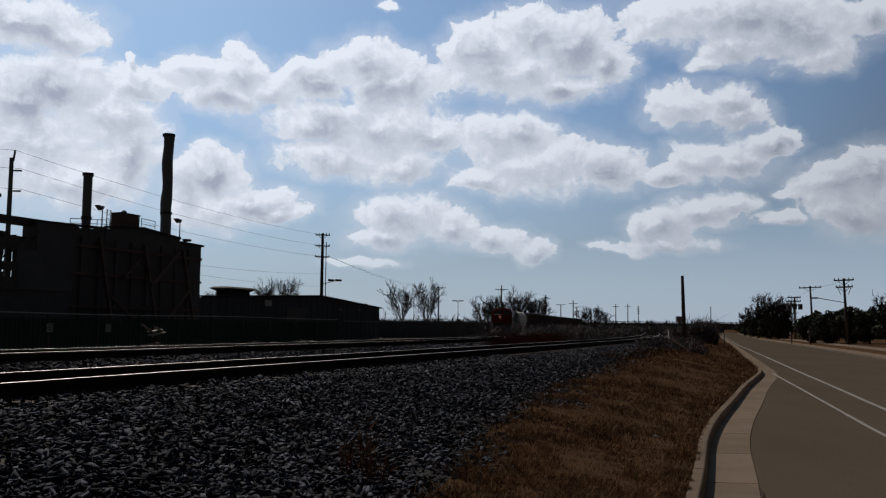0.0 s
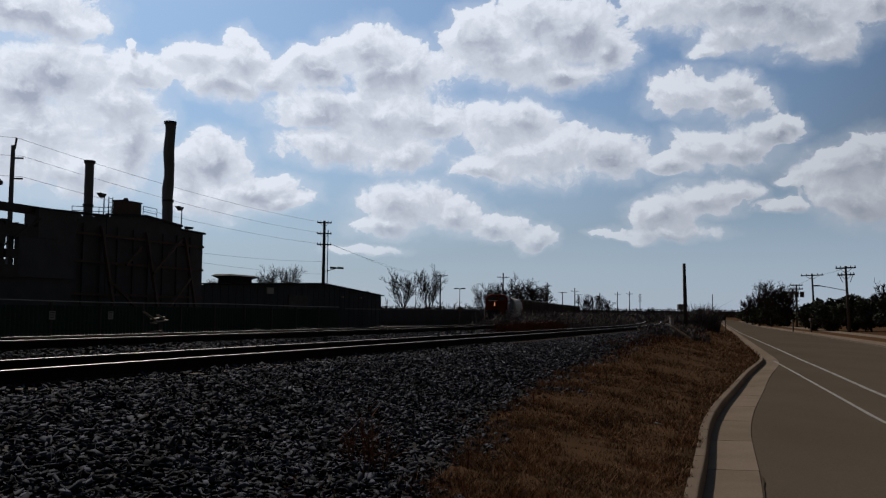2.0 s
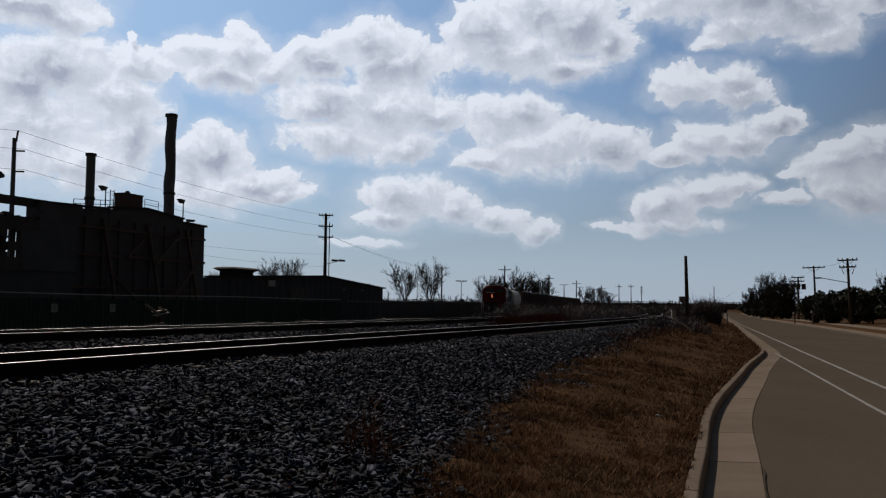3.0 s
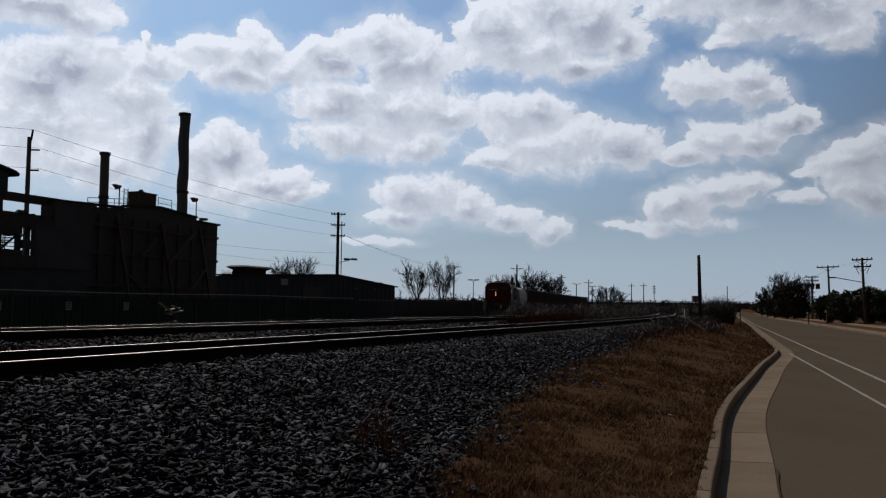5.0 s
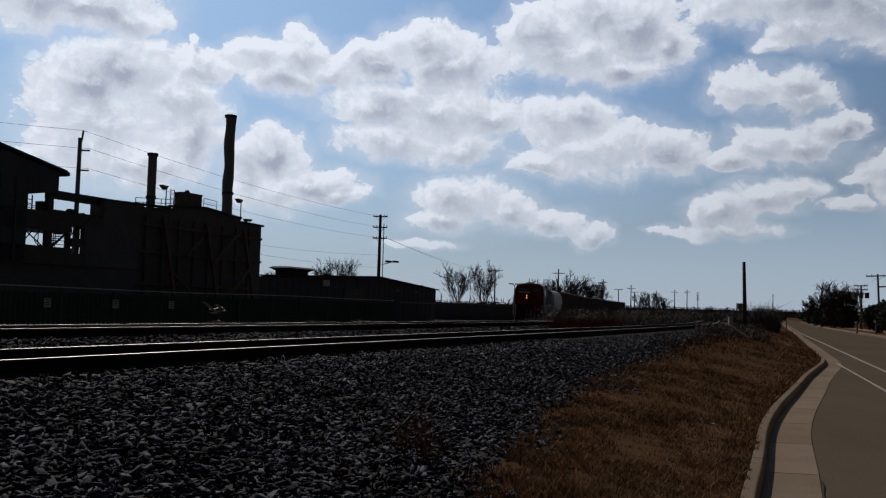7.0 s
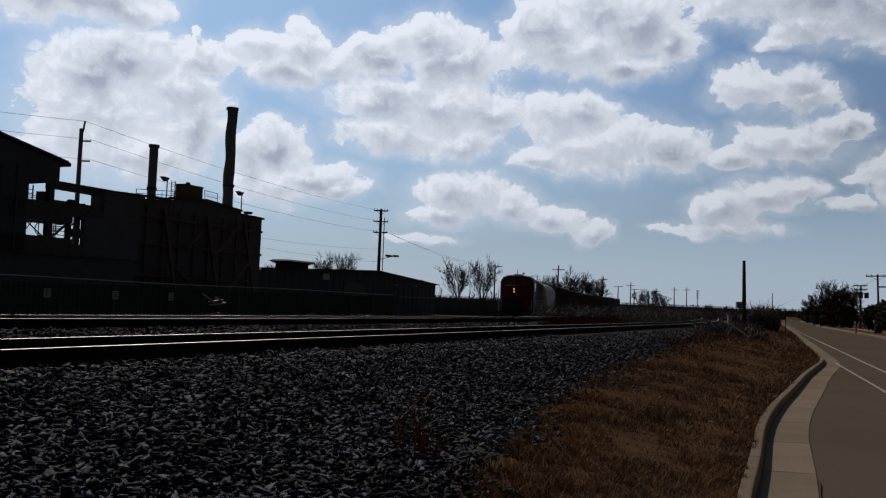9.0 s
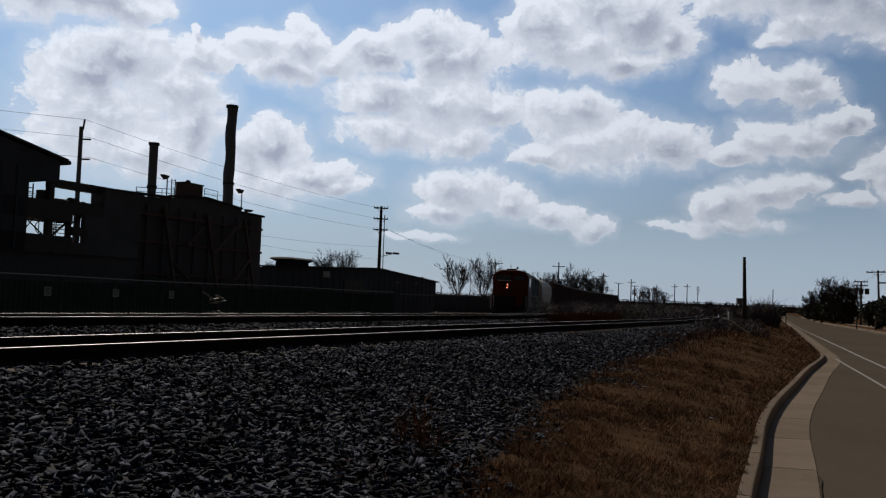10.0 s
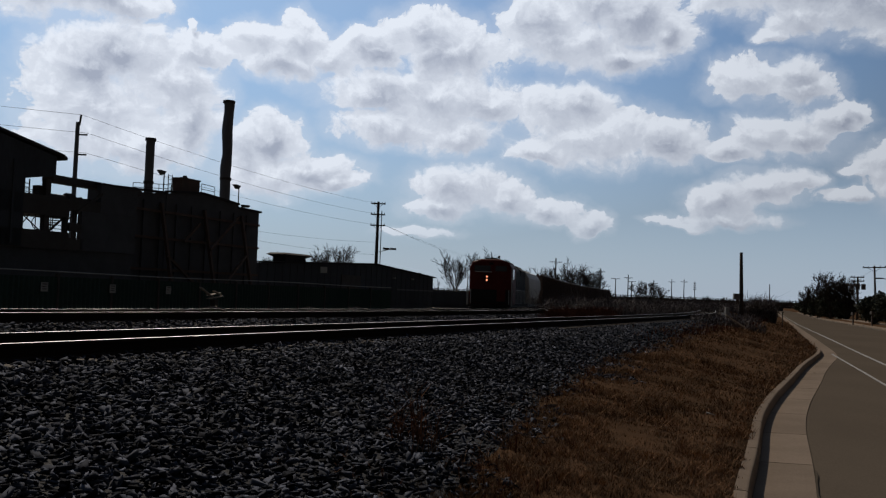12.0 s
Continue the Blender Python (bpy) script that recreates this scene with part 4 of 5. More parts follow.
def stack(s, d, z0, z1, r, label, dented):
    top = empty("chimney_stack", frame_at(s, d, 0), label, "chimney", "chimneys of the works")
    rings = []
    n = 36
    for i in range(n + 1):
        u = i / n
        z = z0 + (z1 - z0) * u
        ring = []
        for k in range(24):
            a = 2 * math.pi * k / 24
            w = 1.0
            ox = 0.0
            if dented and u > 0.2:
                w += 0.10 * math.sin(u * 19 + 0.8) * (0.6 + 0.4 * math.sin(a * 2 + u * 9)) * min(1, (u - 0.2) * 4)
                ox = 0.06 * math.sin(u * 15)
            ring.append((ox + math.cos(a) * r * w, math.sin(a) * r * w, z))
        rings.append(ring)
    part("shaft", loft(bmesh.new(), rings), M["stack"], top, "dented grey steel shaft" if dented else "smooth grey steel shaft", smooth=True)
    for z, w in ((z1 - 0.1, 0.07), (z0 + (z1 - z0) * 0.27, 0.05), (z0 + 0.1, 0.14)):
        part("collar", tube(bmesh.new(), (0, 0, z - 0.08), (0, 0, z + 0.1), r + w, sides=24), M["steel"], top, "dark steel collar")
    return top


def works():
    w = empty("factory_building", frame_at(0, 0, 0), "dark sooty factory block braced with steel posts", "factory")
    main = [(45.0, -0.6), (45.0, 7.65), (45.7, 7.72), (48.5, 8.0), (50.3, 7.95), (52.4, 7.68), (52.5, 7.44), (55.0, 7.36), (55.0, -0.6)]
    prism("wall", main, 40.0, 46.0, M["brick_dark"], w, "sooty dark wall")
    bay = [(39.3, -0.6), (39.3, 7.45), (42.1, 7.40), (43.6, 7.5), (44.98, 7.62), (44.98, -0.6)]
    prism("bay", bay, 40.02, 40.9, M["brick_dark"], w, "lower bay of the sooty wall")
    for (x0, z0), (x1, z1) in (((39.2, 7.45), (45.0, 7.62)), ((45.0, 7.72), (48.5, 8.0)), ((48.5, 8.0), (52.45, 7.68)), ((52.5, 7.42), (55.15, 7.36))):
        part("coping", beam(bmesh.new(), (x0, 40.0, z0 + 0.03), (x1, 40.0, z1 + 0.03), 0.3, 0.14), M["roof"], w)
    # raking steel posts and diagonal braces before the wall
    for x in (40.2, 44.4, 48.6, 52.7):
        part("post", beam(bmesh.new(), (x + 0.35, 38.6, -0.1), (x, 39.85, 6.9), 0.2, 0.2), M["rust"], w, "rusty raking steel post")
    for a, b in (((51.9, 39.5, 6.7), (48.6, 39.2, 4.2)), ((52.6, 39.2, 4.0), (49.6, 38.9, 1.6)), ((40.2, 39.6, 6.6), (38.0, 39.2, 5.0)), ((44.4, 39.2, 3.6), (47.6, 39.0, 1.4)), ((47.9, 39.6, 5.9), (46.3, 39.5, 4.6))):
        part("brace", beam(bmesh.new(), a, b, 0.16, 0.16), M["rust"], w, "rusty diagonal brace")
    for z in (2.6, 4.6, 6.3):
        part("girt", boxes((39.4, 54.9, 39.8, 39.98, z, z + 0.16)), M["rust"], w, "rusty horizontal girt")
    for x in np.arange(39.9, 54.8, 1.5):
        part("pilaster", boxes((x, x + 0.25, 39.88, 39.995, 0, 7.0)), M["brick_dark"], w)
    house = part("roof_house", boxes((46.85, 48.65, 40.4, 41.2, 7.6, 8.85)), M["rust"], w, "boxy dark roof house")
    part("roof_lid", boxes((46.8, 48.7, 40.35, 41.25, 8.85, 8.93)), M["steel"], house)
    part("vent_cap", tube(bmesh.new(), (47.7, 40.9, 8.95), (47.7, 40.9, 9.15), 0.22, 0.12), M["steel"], house)
    part("roof_railing", rail_run(bmesh.new(), [(42.2, 40.2, 7.42), (45.6, 40.2, 7.7)], 0.55), M["steel"], w, "thin roof railing")
    part("roof_railing", rail_run(bmesh.new(), [(48.6, 40.2, 8.0), (50.0, 40.2, 7.95)], 0.7), M["steel"], w, "thin roof railing")
    part("ladder", boxes((45.2, 45.24, 40.1, 40.14, 7.6, 8.9), (45.55, 45.59, 40.1, 40.14, 7.6, 8.9), *[(45.2, 45.59, 40.1, 40.14, z, z + 0.03) for z in np.arange(7.8, 8.9, 0.25)]), M["steel"], w)
    part("flashing", boxes((53.1, 54.4, 41.6, 43.4, 7.35, 7.7)), M["stack"], w, "pale flashing below the chimney")
    return w


def gallery():
    """The raised shed and the open steel decks between it and the block."""
    g = empty("conveyor_shed", frame_at(0, 0, 0), "dark raised gable shed on open steel decks", "shed")
    wall = [(10.0, 6.9), (10.0, 8.1), (21.7, 10.3), (33.4, 8.1), (33.4, 7.1), (31.5, 6.75), (31.5, 3.4), (10, 3.4)]
    prism("wall", wall, 37.0, 39.0, M["sheet"], g, "dark corrugated wall")
    for a, b in (((9.2, 7.95), (21.7, 10.32)), ((21.7, 10.32), (33.85, 8.06))):
        bm = bmesh.new()
        loft(bm, [[(a[0], y, a[1] + 0.06), (b[0], y, b[1] + 0.06), (b[0], y, b[1] + 0.2), (a[0], y, a[1] + 0.2)] for y in (36.9, 39.5)])
        bmesh.ops.recalc_face_normals(bm, faces=bm.faces)
        part("roof", bm, M["roof"], g, "overhanging dark roof sheet")
    part("gutter", tube(bmesh.new(), (33.85, 36.85, 8.08), (33.85, 39.6, 8.08), 0.12), M["steel"], g)
    for x in np.arange(11, 31.4, 0.9):
        part("wall_rib", boxes((x, x + 0.12, 36.94, 36.996, 3.5, 7.6)), M["sheet"], g)
    part("deck", boxes((24, 34.42, 37.0, 39.0, 5.05, 6.04), (34.42, 36.6, 37.0, 37.9, 5.48, 6.06)), M["steel"], g, "upper deck with deep edge beams")
    part("deck", boxes((24, 34.45, 37.0, 39.0, 3.35, 4.26), (34.45, 35.4, 37.0, 37.3, 3.35, 4.0), (34.45, 35.4, 37.0, 37.2, 4.36, 4.8)), M["steel"], g, "lower deck")
    part("transfer_house", boxes((35.25, 39.2, 37.0, 37.3, 3.4, 5.5), (36.5, 39.2, 36.98, 37.3, 5.5, 7.06)), M["brick_dark"], g, "dark sooty transfer house")
    part("transfer_roof", boxes((36.4, 39.3, 36.9, 37.5, 7.06, 7.14)), M["roof"], g)
    part("base_wall", boxes((8, 39.2, 37.2, 39.0, -0.6, 3.4)), M["brick_dark"], g, "dark ground floor wall")
    bm = loft(bmesh.new(), [[(33.6, y, 6.86), (40.0, y, 6.84), (40.0, y, 7.22), (33.6, y, 7.22)] for y in (37.4, 38.2)])
    bmesh.ops.recalc_face_normals(bm, faces=bm.faces)
    part("conveyor", bm, M["steel"], g, "sloping covered conveyor")
    for x, wd, top in ((31.55, 0.2, 6.8), (33.08, 0.32, 6.9), (34.36, 0.16, 5.5)):
        part("column", boxes((x - wd / 2, x + wd / 2, 37.1, 37.4, 3.4, top)), M["steel"], g, "steel column")
    for x in (34.82, 35.0):
        part("lattice_leg", boxes((x - 0.03, x + 0.03, 37.1, 37.2, 4.0, 5.5)), M["steel"], g)
    bm = bmesh.new()
    for i in range(4):
        z = 3.9 + i * 0.3
        beam(bm, (34.82, 37.15, z), (35.0, 37.15, z + 0.3), 0.04, 0.04)
        beam(bm, (35.0, 37.15, z), (34.82, 37.15, z + 0.3), 0.04, 0.04)
    part("lattice", bm, M["steel"], g)
    part("stair", boxes(*[(33.25 + i * 0.14, 33.5 + i * 0.14, 37.3, 37.9, 4.2 + i * 0.13, 4.24 + i * 0.13) for i in range(7)]), M["steel"], g, "steel stair between the decks")
    bm = bmesh.new()
    beam(bm, (33.3, 37.3, 4.2), (34.4, 37.3, 5.1), 0.06, 0.1)
    beam(bm, (31.7, 37.3, 5.02), (32.85, 37.3, 4.25), 0.05, 0.05)
    beam(bm, (31.75, 37.3, 4.5), (32.2, 37.3, 5.05), 0.04, 0.04)
    beam(bm, (34.45, 37.3, 4.85), (35.2, 37.3, 5.45), 0.05, 0.06)
    beam(bm, (34.9, 37.0, 5.35), (36.6, 37.0, 6.55), 0.1, 0.12)
    for i in range(8):
        u, w = math.pi * i / 8, math.pi * (i + 1) / 8
        tube(bm, (32.75 - 0.42 * math.sin(u), 37.3, 4.62 + 0.34 * math.cos(u)), (32.75 - 0.42 * math.sin(w), 37.3, 4.62 + 0.34 * math.cos(w)), 0.025, sides=5)
    for x in (32.55, 33.5, 33.62):
        tube(bm, (x, 37.3, 4.2), (x, 37.3, 5.06), 0.025, sides=5)
    part("diagonal", bm, M["steel"], g, "steel braces, hoop and uprights between the decks")
    bm = rail_run(bmesh.new(), [(33.3, 37.25, 4.22), (34.35, 37.25, 4.22)], 0.4, 0.02)
    rail_run(bm, [(31.5, 37.2, 6.03), (32.9, 37.2, 6.03)], 0.22, 0.018)
    part("railing", bm, M["steel"], g, "thin steel railing")
    part("ladder", boxes((31.55, 31.6, 37.05, 37.1, 5.95, 6.75), (31.85, 31.9, 37.05, 37.1, 5.95, 6.75), *[(31.6, 31.85, 37.05, 37.1, z, z + 0.04) for z in (6.1, 6.3, 6.5)]), M["steel"], g)
    bm = tube(bmesh.new(), (33.5, 37.7, 6.0), (34.7, 37.7, 6.0), 0.26, sides=14)
    tube(bm, (34.75, 37.7, 6.1), (35.2, 37.7, 6.1), 0.3, sides=14)
    box(bm, 35.4, 37.2, 37.4, 37.85, 6.0, 6.2)
    box(bm, 32.7, 33.0, 37.3, 37.8, 6.0, 6.55)
    part("drive_motor", bm, M["steel"], g, "round drive motors on the deck")
    return g


def low_hall():
    h = empty("low_hall", frame_at(0, 0, 0), "long low dark grey hall with a shallow gable roof", "industrial hall")
    wall = [(58.0, -0.6), (58.0, 3.75), (72.0, 4.2), (86.0, 4.72), (101.4, 3.75), (101.4, -0.6)]
    prism("wall", wall, 47.0, 62.0, M["sheet"], h, "dark sheet metal wall")
    for a, b in (((57.8, 3.75), (86, 4.74)), ((86, 4.74), (101.7, 3.74))):
        bm = loft(bmesh.new(), [[(a[0], y, a[1] + 0.02), (b[0], y, b[1] + 0.02), (b[0], y, b[1] + 0.14), (a[0], y, a[1] + 0.14)] for y in (46.7, 62.3)])
        bmesh.ops.recalc_face_normals(bm, faces=bm.faces)
        part("roof", bm, M["roof"], h)
    for x in np.arange(59, 101.3, 1.2):
        part("wall_rib", boxes((x, x + 0.1, 46.95, 46.998, 0, lerp(x, [(58, 3.7), (86, 4.6), (101.4, 3.7)]))), M["sheet"], h)
    part("pale_band", boxes((91.5, 101.2, 46.9, 46.99, 2.05, 2.2)), M["stack"], h, "pale steel band")
    part("door", boxes((79.0, 83.0, 46.9, 46.99, 0, 3.4)), M["steel"], h, "dark roller door")
    for x in (90.5, 95.2):
        part("wall_lamp", boxes((x, x + 0.25, 46.7, 46.99, 3.35, 3.5)), M["pale"], h, "small pale wall lamp")
    part("wall_sign", boxes((75.0, 76.2, 46.92, 46.985, 3.45, 4.05)), M["pale"], h, "small pale sign")
    vent = loft(bmesh.new(), [[(69.6, 47.4, 4.1), (73.0, 47.4, 4.1), (73.0, 48.8, 4.1), (69.6, 48.8, 4.1)], [(69.6, 47.4, 4.7), (73.0, 47.4, 4.7), (73.0, 48.8, 4.7), (69.6, 48.8, 4.7)], [(69.0, 47.0, 4.95), (73.6, 47.0, 4.95), (73.6, 49.2, 4.95), (69.0, 49.2, 4.95)], [(69.3, 47.3, 5.1), (73.3, 47.3, 5.1), (73.3, 48.9, 5.1), (69.3, 48.9, 5.1)]])
    part("roof_vent", vent, M["roof"], h, "broad flared roof ventilator")
    for x in (87.5, 89.0, 90.0, 98.6):
        part("roof_cap", tube(bmesh.new(), (x, 47.6, 4.3), (x, 47.6, lerp(x, [(86, 5.0), (101, 4.05)])), 0.18, 0.22), M["roof"], h)


works()
gallery()
low_hall()
stack(46.12, 42.6, 7.4, 11.5, 0.285, "slim grey steel chimney on the factory roof", False)
stack(54.05, 42.5, 7.6, 15.72, 0.385, "tall dented grey steel chimney on the factory roof", True)
flood_light(47.35, 42.4, 7.6, 1.75)
flood_light(53.75, 41.0, 7.4, 1.75)
lamp_box = empty("roof_lamp", frame_at(53.9, 40.6, 7.42), "small dark lamp box on the roof edge", "lamp")
part("lamp_head", loft(bmesh.new(), [[(-0.1, -0.1, 0.2), (0.5, -0.1, 0.25), (0.5, 0.1, 0.25), (-0.1, 0.1, 0.2)], [(-0.2, -0.15, 0.4), (0.6, -0.15, 0.42), (0.6, 0.15, 0.42), (-0.2, 0.15, 0.4)]]), M["steel"], lamp_box)
part("stem", tube(bmesh.new(), (0.1, 0, -0.05), (0.1, 0, 0.25), 0.04), M["steel"], lamp_box)


def boundary_fence():
    top = empty("yard_fence", frame_at(0, 24, -0.45), "dark green sheet fence with a pale top rail", "fence")
    for i in range(25):
        x = -14 + i * 2.4
        bm = bmesh.new()
        n = 12
        xs = np.linspace(x + 0.02, x + 2.38, 2 * n + 1)
        loft(bm, [[(xx, (0.025 if k % 2 else -0.025) + o, z) for o, z in ((0, 0.05), (0, 2.33), (0.012, 2.33), (0.012, 0.05))] for k, xx in enumerate(xs)])
        bmesh.ops.recalc_face_normals(bm, faces=bm.faces)
        part("panel", bm, M["fence"], top)
        part("post", boxes((x - 0.04, x + 0.04, -0.05, 0.09, 0, 2.43)), M["steel"], top)
    z = lambda x: 2.49 + 0.02 * math.sin(x * 0.4)
    ring = [(math.cos(a) * 0.022, math.sin(a) * 0.022) for a in np.linspace(0, 6.2832, 7)[:-1]]
    bm = loft(bmesh.new(), [[(x, -0.03 + a, z(x) + b) for a, b in ring] for x in np.arange(-14, 46.1, 1.2)])
    part("top_rail", bm, M["pale"], top, "pale steel top rail")
    for x in (21.4, 24.4, 27.3, 18.4):
        plate = part("notice", boxes((x - 0.14, x + 0.14, -0.075, -0.06, 1.83, 2.13)), M["pale"], top, "small pale notice")
        part("notice_bars", boxes((x - 0.1, x + 0.1, -0.082, -0.077, 2.06, 2.09), (x - 0.1, x + 0.06, -0.082, -0.077, 1.98, 2.005), (x - 0.1, x + 0.08, -0.082, -0.077, 1.9, 1.925)), M["steel"], plate)


boundary_fence()


def debris():
    t = empty("broken_pallet", frame_at(27.9, 22.8, -0.42), "broken pale wooden pallet leaning on a stump", "pallet")
    part("stump", beam(bmesh.new(), (0.85, 0, -0.1), (0.75, 0, 1.65), 0.22, 0.2), M["wood"], t, "leaning timber stump")
    for k, (a, b) in enumerate((((-0.1, 0.0, 2.1), (0.75, 0.05, 1.72)), ((0.35, 0.0, 1.68), (1.4, 0.1, 1.78)), ((0.45, 0.1, 1.8), (1.35, 0.2, 1.9)), ((0.75, 0.05, 2.0), (1.3, 0.15, 1.83)))):
        part("board", beam(bmesh.new(), a, b, 0.12, 0.04), M["plank"], t, "bleached board")
    for s, d, n in ((33.5, 21.5, 5), (38.2, 21.8, 6), (27.0, 21.6, 3), (46.0, 21.5, 4)):
        pile = empty("scrap_pile", frame_at(s, d, -0.45), "low heap of loose pale boards and rubble", "scrap heap", "scrap heaps by the fence")
        part("rubble", loft(bmesh.new(), [[(math.cos(a) * r * 1.4, math.sin(a) * r * 0.7, z + 0.05 * math.sin(a * 5)) for a in np.linspace(0, 6.28, 15)[:-1]] for r, z in ((1.2, 0), (0.9, 0.9), (0.5, 1.3), (0.1, 1.42))]), M["yard"], pile)
        for i in range(n):
            a = random.uniform(-0.4, 0.4)
            x = random.uniform(-1.0, 0.6)
            part("board", beam(bmesh.new(), (x, random.uniform(-0.3, 0.3), 1.25 + random.uniform(0, 0.2)), (x + 0.9, random.uniform(-0.3, 0.3), 1.35 + a * 0.4), 0.1, 0.035), M["plank"], pile, "bleached board")


debris()

# ---- poles and wires ----


def utility_pole(az, dist, z0, z1, arms=(), r=0.13, label="brown wooden utility pole with crossarms", turn=0.0, group="utility poles", mat=None, name="utility_pole", lean=0.0):
    """arms: (height, half length) pairs, set square to the line of sight unless turned."""
    p = empty(name, Matrix.Translation(polar(az, dist, z0)) @ pose(0, 0, 0, 0, lean, -az + turn), label, "utility pole", group)
    part("shaft", tube(bmesh.new(), (0, 0, -0.7), (0, 0, z1 - z0), r * 1.25, r * 0.8, sides=10), mat or M["wood"], p, smooth=True)
    for h, half in arms:
        h -= z0
        a = part("crossarm", box(bmesh.new(), -half, half, -r - 0.12, -r + 0.02, h - 0.07, h + 0.07), M["wood"], p)
        for x in (-half * 0.92, -half * 0.5, half * 0.5, half * 0.92):
            part("insulator", tube(bmesh.new(), (x, -r - 0.05, h + 0.07), (x, -r - 0.05, h + 0.24), 0.05, 0.035, sides=8), M["steel"], a)
        bm = bmesh.new()
        for q in (-1, 1):
            beam(bm, (q * half * 0.6, -r, h - 0.05), (0, -r, h - 0.55), 0.04, 0.04)
        part("arm_brace", bm, M["steel"], a)
    return p


def street_lamp(az, dist, z0, z1, reach, label, both=False, sign=False, r=0.07):
    p = empty("street_lamp", Matrix.Translation(polar(az, dist, z0)) @ pose(0, 0, 0, 0, 0, -az), label, "street lamp", "street lamps")
    h = z1 - z0
    part("shaft", tube(bmesh.new(), (0, 0, -0.7), (0, 0, h), r, r * 0.7), M["steel"], p)
    for q in ((1, -1) if both else (1,)):
        x = q * reach
        part("arm", tube(bmesh.new(), (0, 0, h - 0.1), (x, 0, h + 0.1), r * 0.5), M["steel"], p)
        part("lamp_head", loft(bmesh.new(), [[(x - 0.1 * q, -0.15, h + 0.05), (x - 0.1 * q, 0.15, h + 0.05), (x - 0.1 * q, 0.1, h + 0.25), (x - 0.1 * q, -0.1, h + 0.25)], [(x + 0.75 * q, -0.15, h + 0.1), (x + 0.75 * q, 0.15, h + 0.1), (x + 0.75 * q, 0.1, h + 0.25), (x + 0.75 * q, -0.1, h + 0.25)]]), M["steel"], p)
    if sign:
        part("round_sign", tube(bmesh.new(), (0.1, -0.12, h * 0.42), (0.1, -0.08, h * 0.42), 0.5, sides=20), M["steel"], p, "dark round sign")
    return p


def wire(name, a, b, sag, r=0.014, label="thin dark overhead cable between poles"):
    cu = bpy.data.curves.new(name, "CURVE")
    cu.dimensions, cu.bevel_depth, cu.bevel_resolution = "3D", r, 1
    sp = cu.splines.new("POLY")
    n = 24
    sp.points.add(n)
    for i in range(n + 1):
        u = i / n
        p = a.lerp(b, u)
        sp.points[i].co = (p.x, p.y, p.z - 4 * sag * u * (1 - u), 1)
    cu.materials.append(M["wire"])
    return tagged(new(name, cu), label, "cable", "overhead cables")


# tall steel pole by the works, with insulators on one side
P1, P2 = polar(-26.1, 62, 0), polar(-7.75, 107, 0)
steel_pole = empty("utility_pole", Matrix.Translation(P1) @ pose(0, 0, -0.1, 0, 0, 26.1), "tall grey steel utility pole with short insulator arms", "utility pole", "utility poles")
part("shaft", tube(bmesh.new(), (0, 0, -0.5), (0, 0, 12.1), 0.19, 0.13, sides=10), M["stack"], steel_pole)
part("pole_tip", beam(bmesh.new(), (0.1, 0, 11.9), (0.18, 0, 12.6), 0.12, 0.12), M["steel"], steel_pole)
for z in (11.3, 10.0, 7.2, 6.9):
    part("insulator_arm", beam(bmesh.new(), (0.1, 0, z), (0.62 if z > 9 else 0.5, 0, z + 0.03), 0.08, 0.1 if z > 9 else 0.05), M["steel"], steel_pole)

line_pole = utility_pole(-7.75, 107, -0.1, 12.55, ((12.3, 0.85), (11.0, 0.85), (9.7, 0.85)), r=0.2, label="tall dark utility pole with three crossarms and a yard lamp")
part("riser", tube(bmesh.new(), (0.45, 0, 0), (0.45, 0, 11.6), 0.05), M["steel"], line_pole)
arm = part("lamp_arm", tube(bmesh.new(), (0.1, 0, 6.6), (1.9, 0, 7.1), 0.04), M["steel"], line_pole)
for x in (0.75, 1.6):
    part("lamp_head", loft(bmesh.new(), [[(x, -0.2, 6.95), (x, 0.2, 6.95), (x, 0.15, 7.2), (x, -0.15, 7.2)], [(x + 0.75, -0.25, 6.95), (x + 0.75, 0.25, 6.95), (x + 0.75, 0.15, 7.15), (x + 0.75, -0.15, 7.15)]]), M["steel"], arm)
for za, zb, ox in ((12.5, 12.35, 0.2), (11.35, 11.05, 0.6), (10.05, 9.75, 0.6)):
    side = Vector((math.cos(radians(26)), math.sin(radians(26)), 0)) * ox
    wire("overhead_cable", P1 + side + Vector((0, 0, za)), P2 + Vector((-0.8, 0, zb + 0.1)), 0.5, 0.011)
    wire("overhead_cable", P1 + side + Vector((0, 0, za)), P1 + Vector((-28, -22, za + 0.6)), 0.5, 0.011)
for za, zb in ((7.2, 7.7), (6.9, 6.2)):
    wire("overhead_cable", P1 + Vector((0.4, 0, za - 0.1)), P2 + Vector((0, 0, zb)), 0.6, 0.010)
P3 = polar(-0.3, 212, 0)
for zb, ox in ((10.9, -1.0), (10.9, 1.0)):
    wire("overhead_cable", P2 + Vector((0.8, 0, 9.8)), P3 + Vector((ox, 0, zb - 0.6)), 0.9, 0.012)

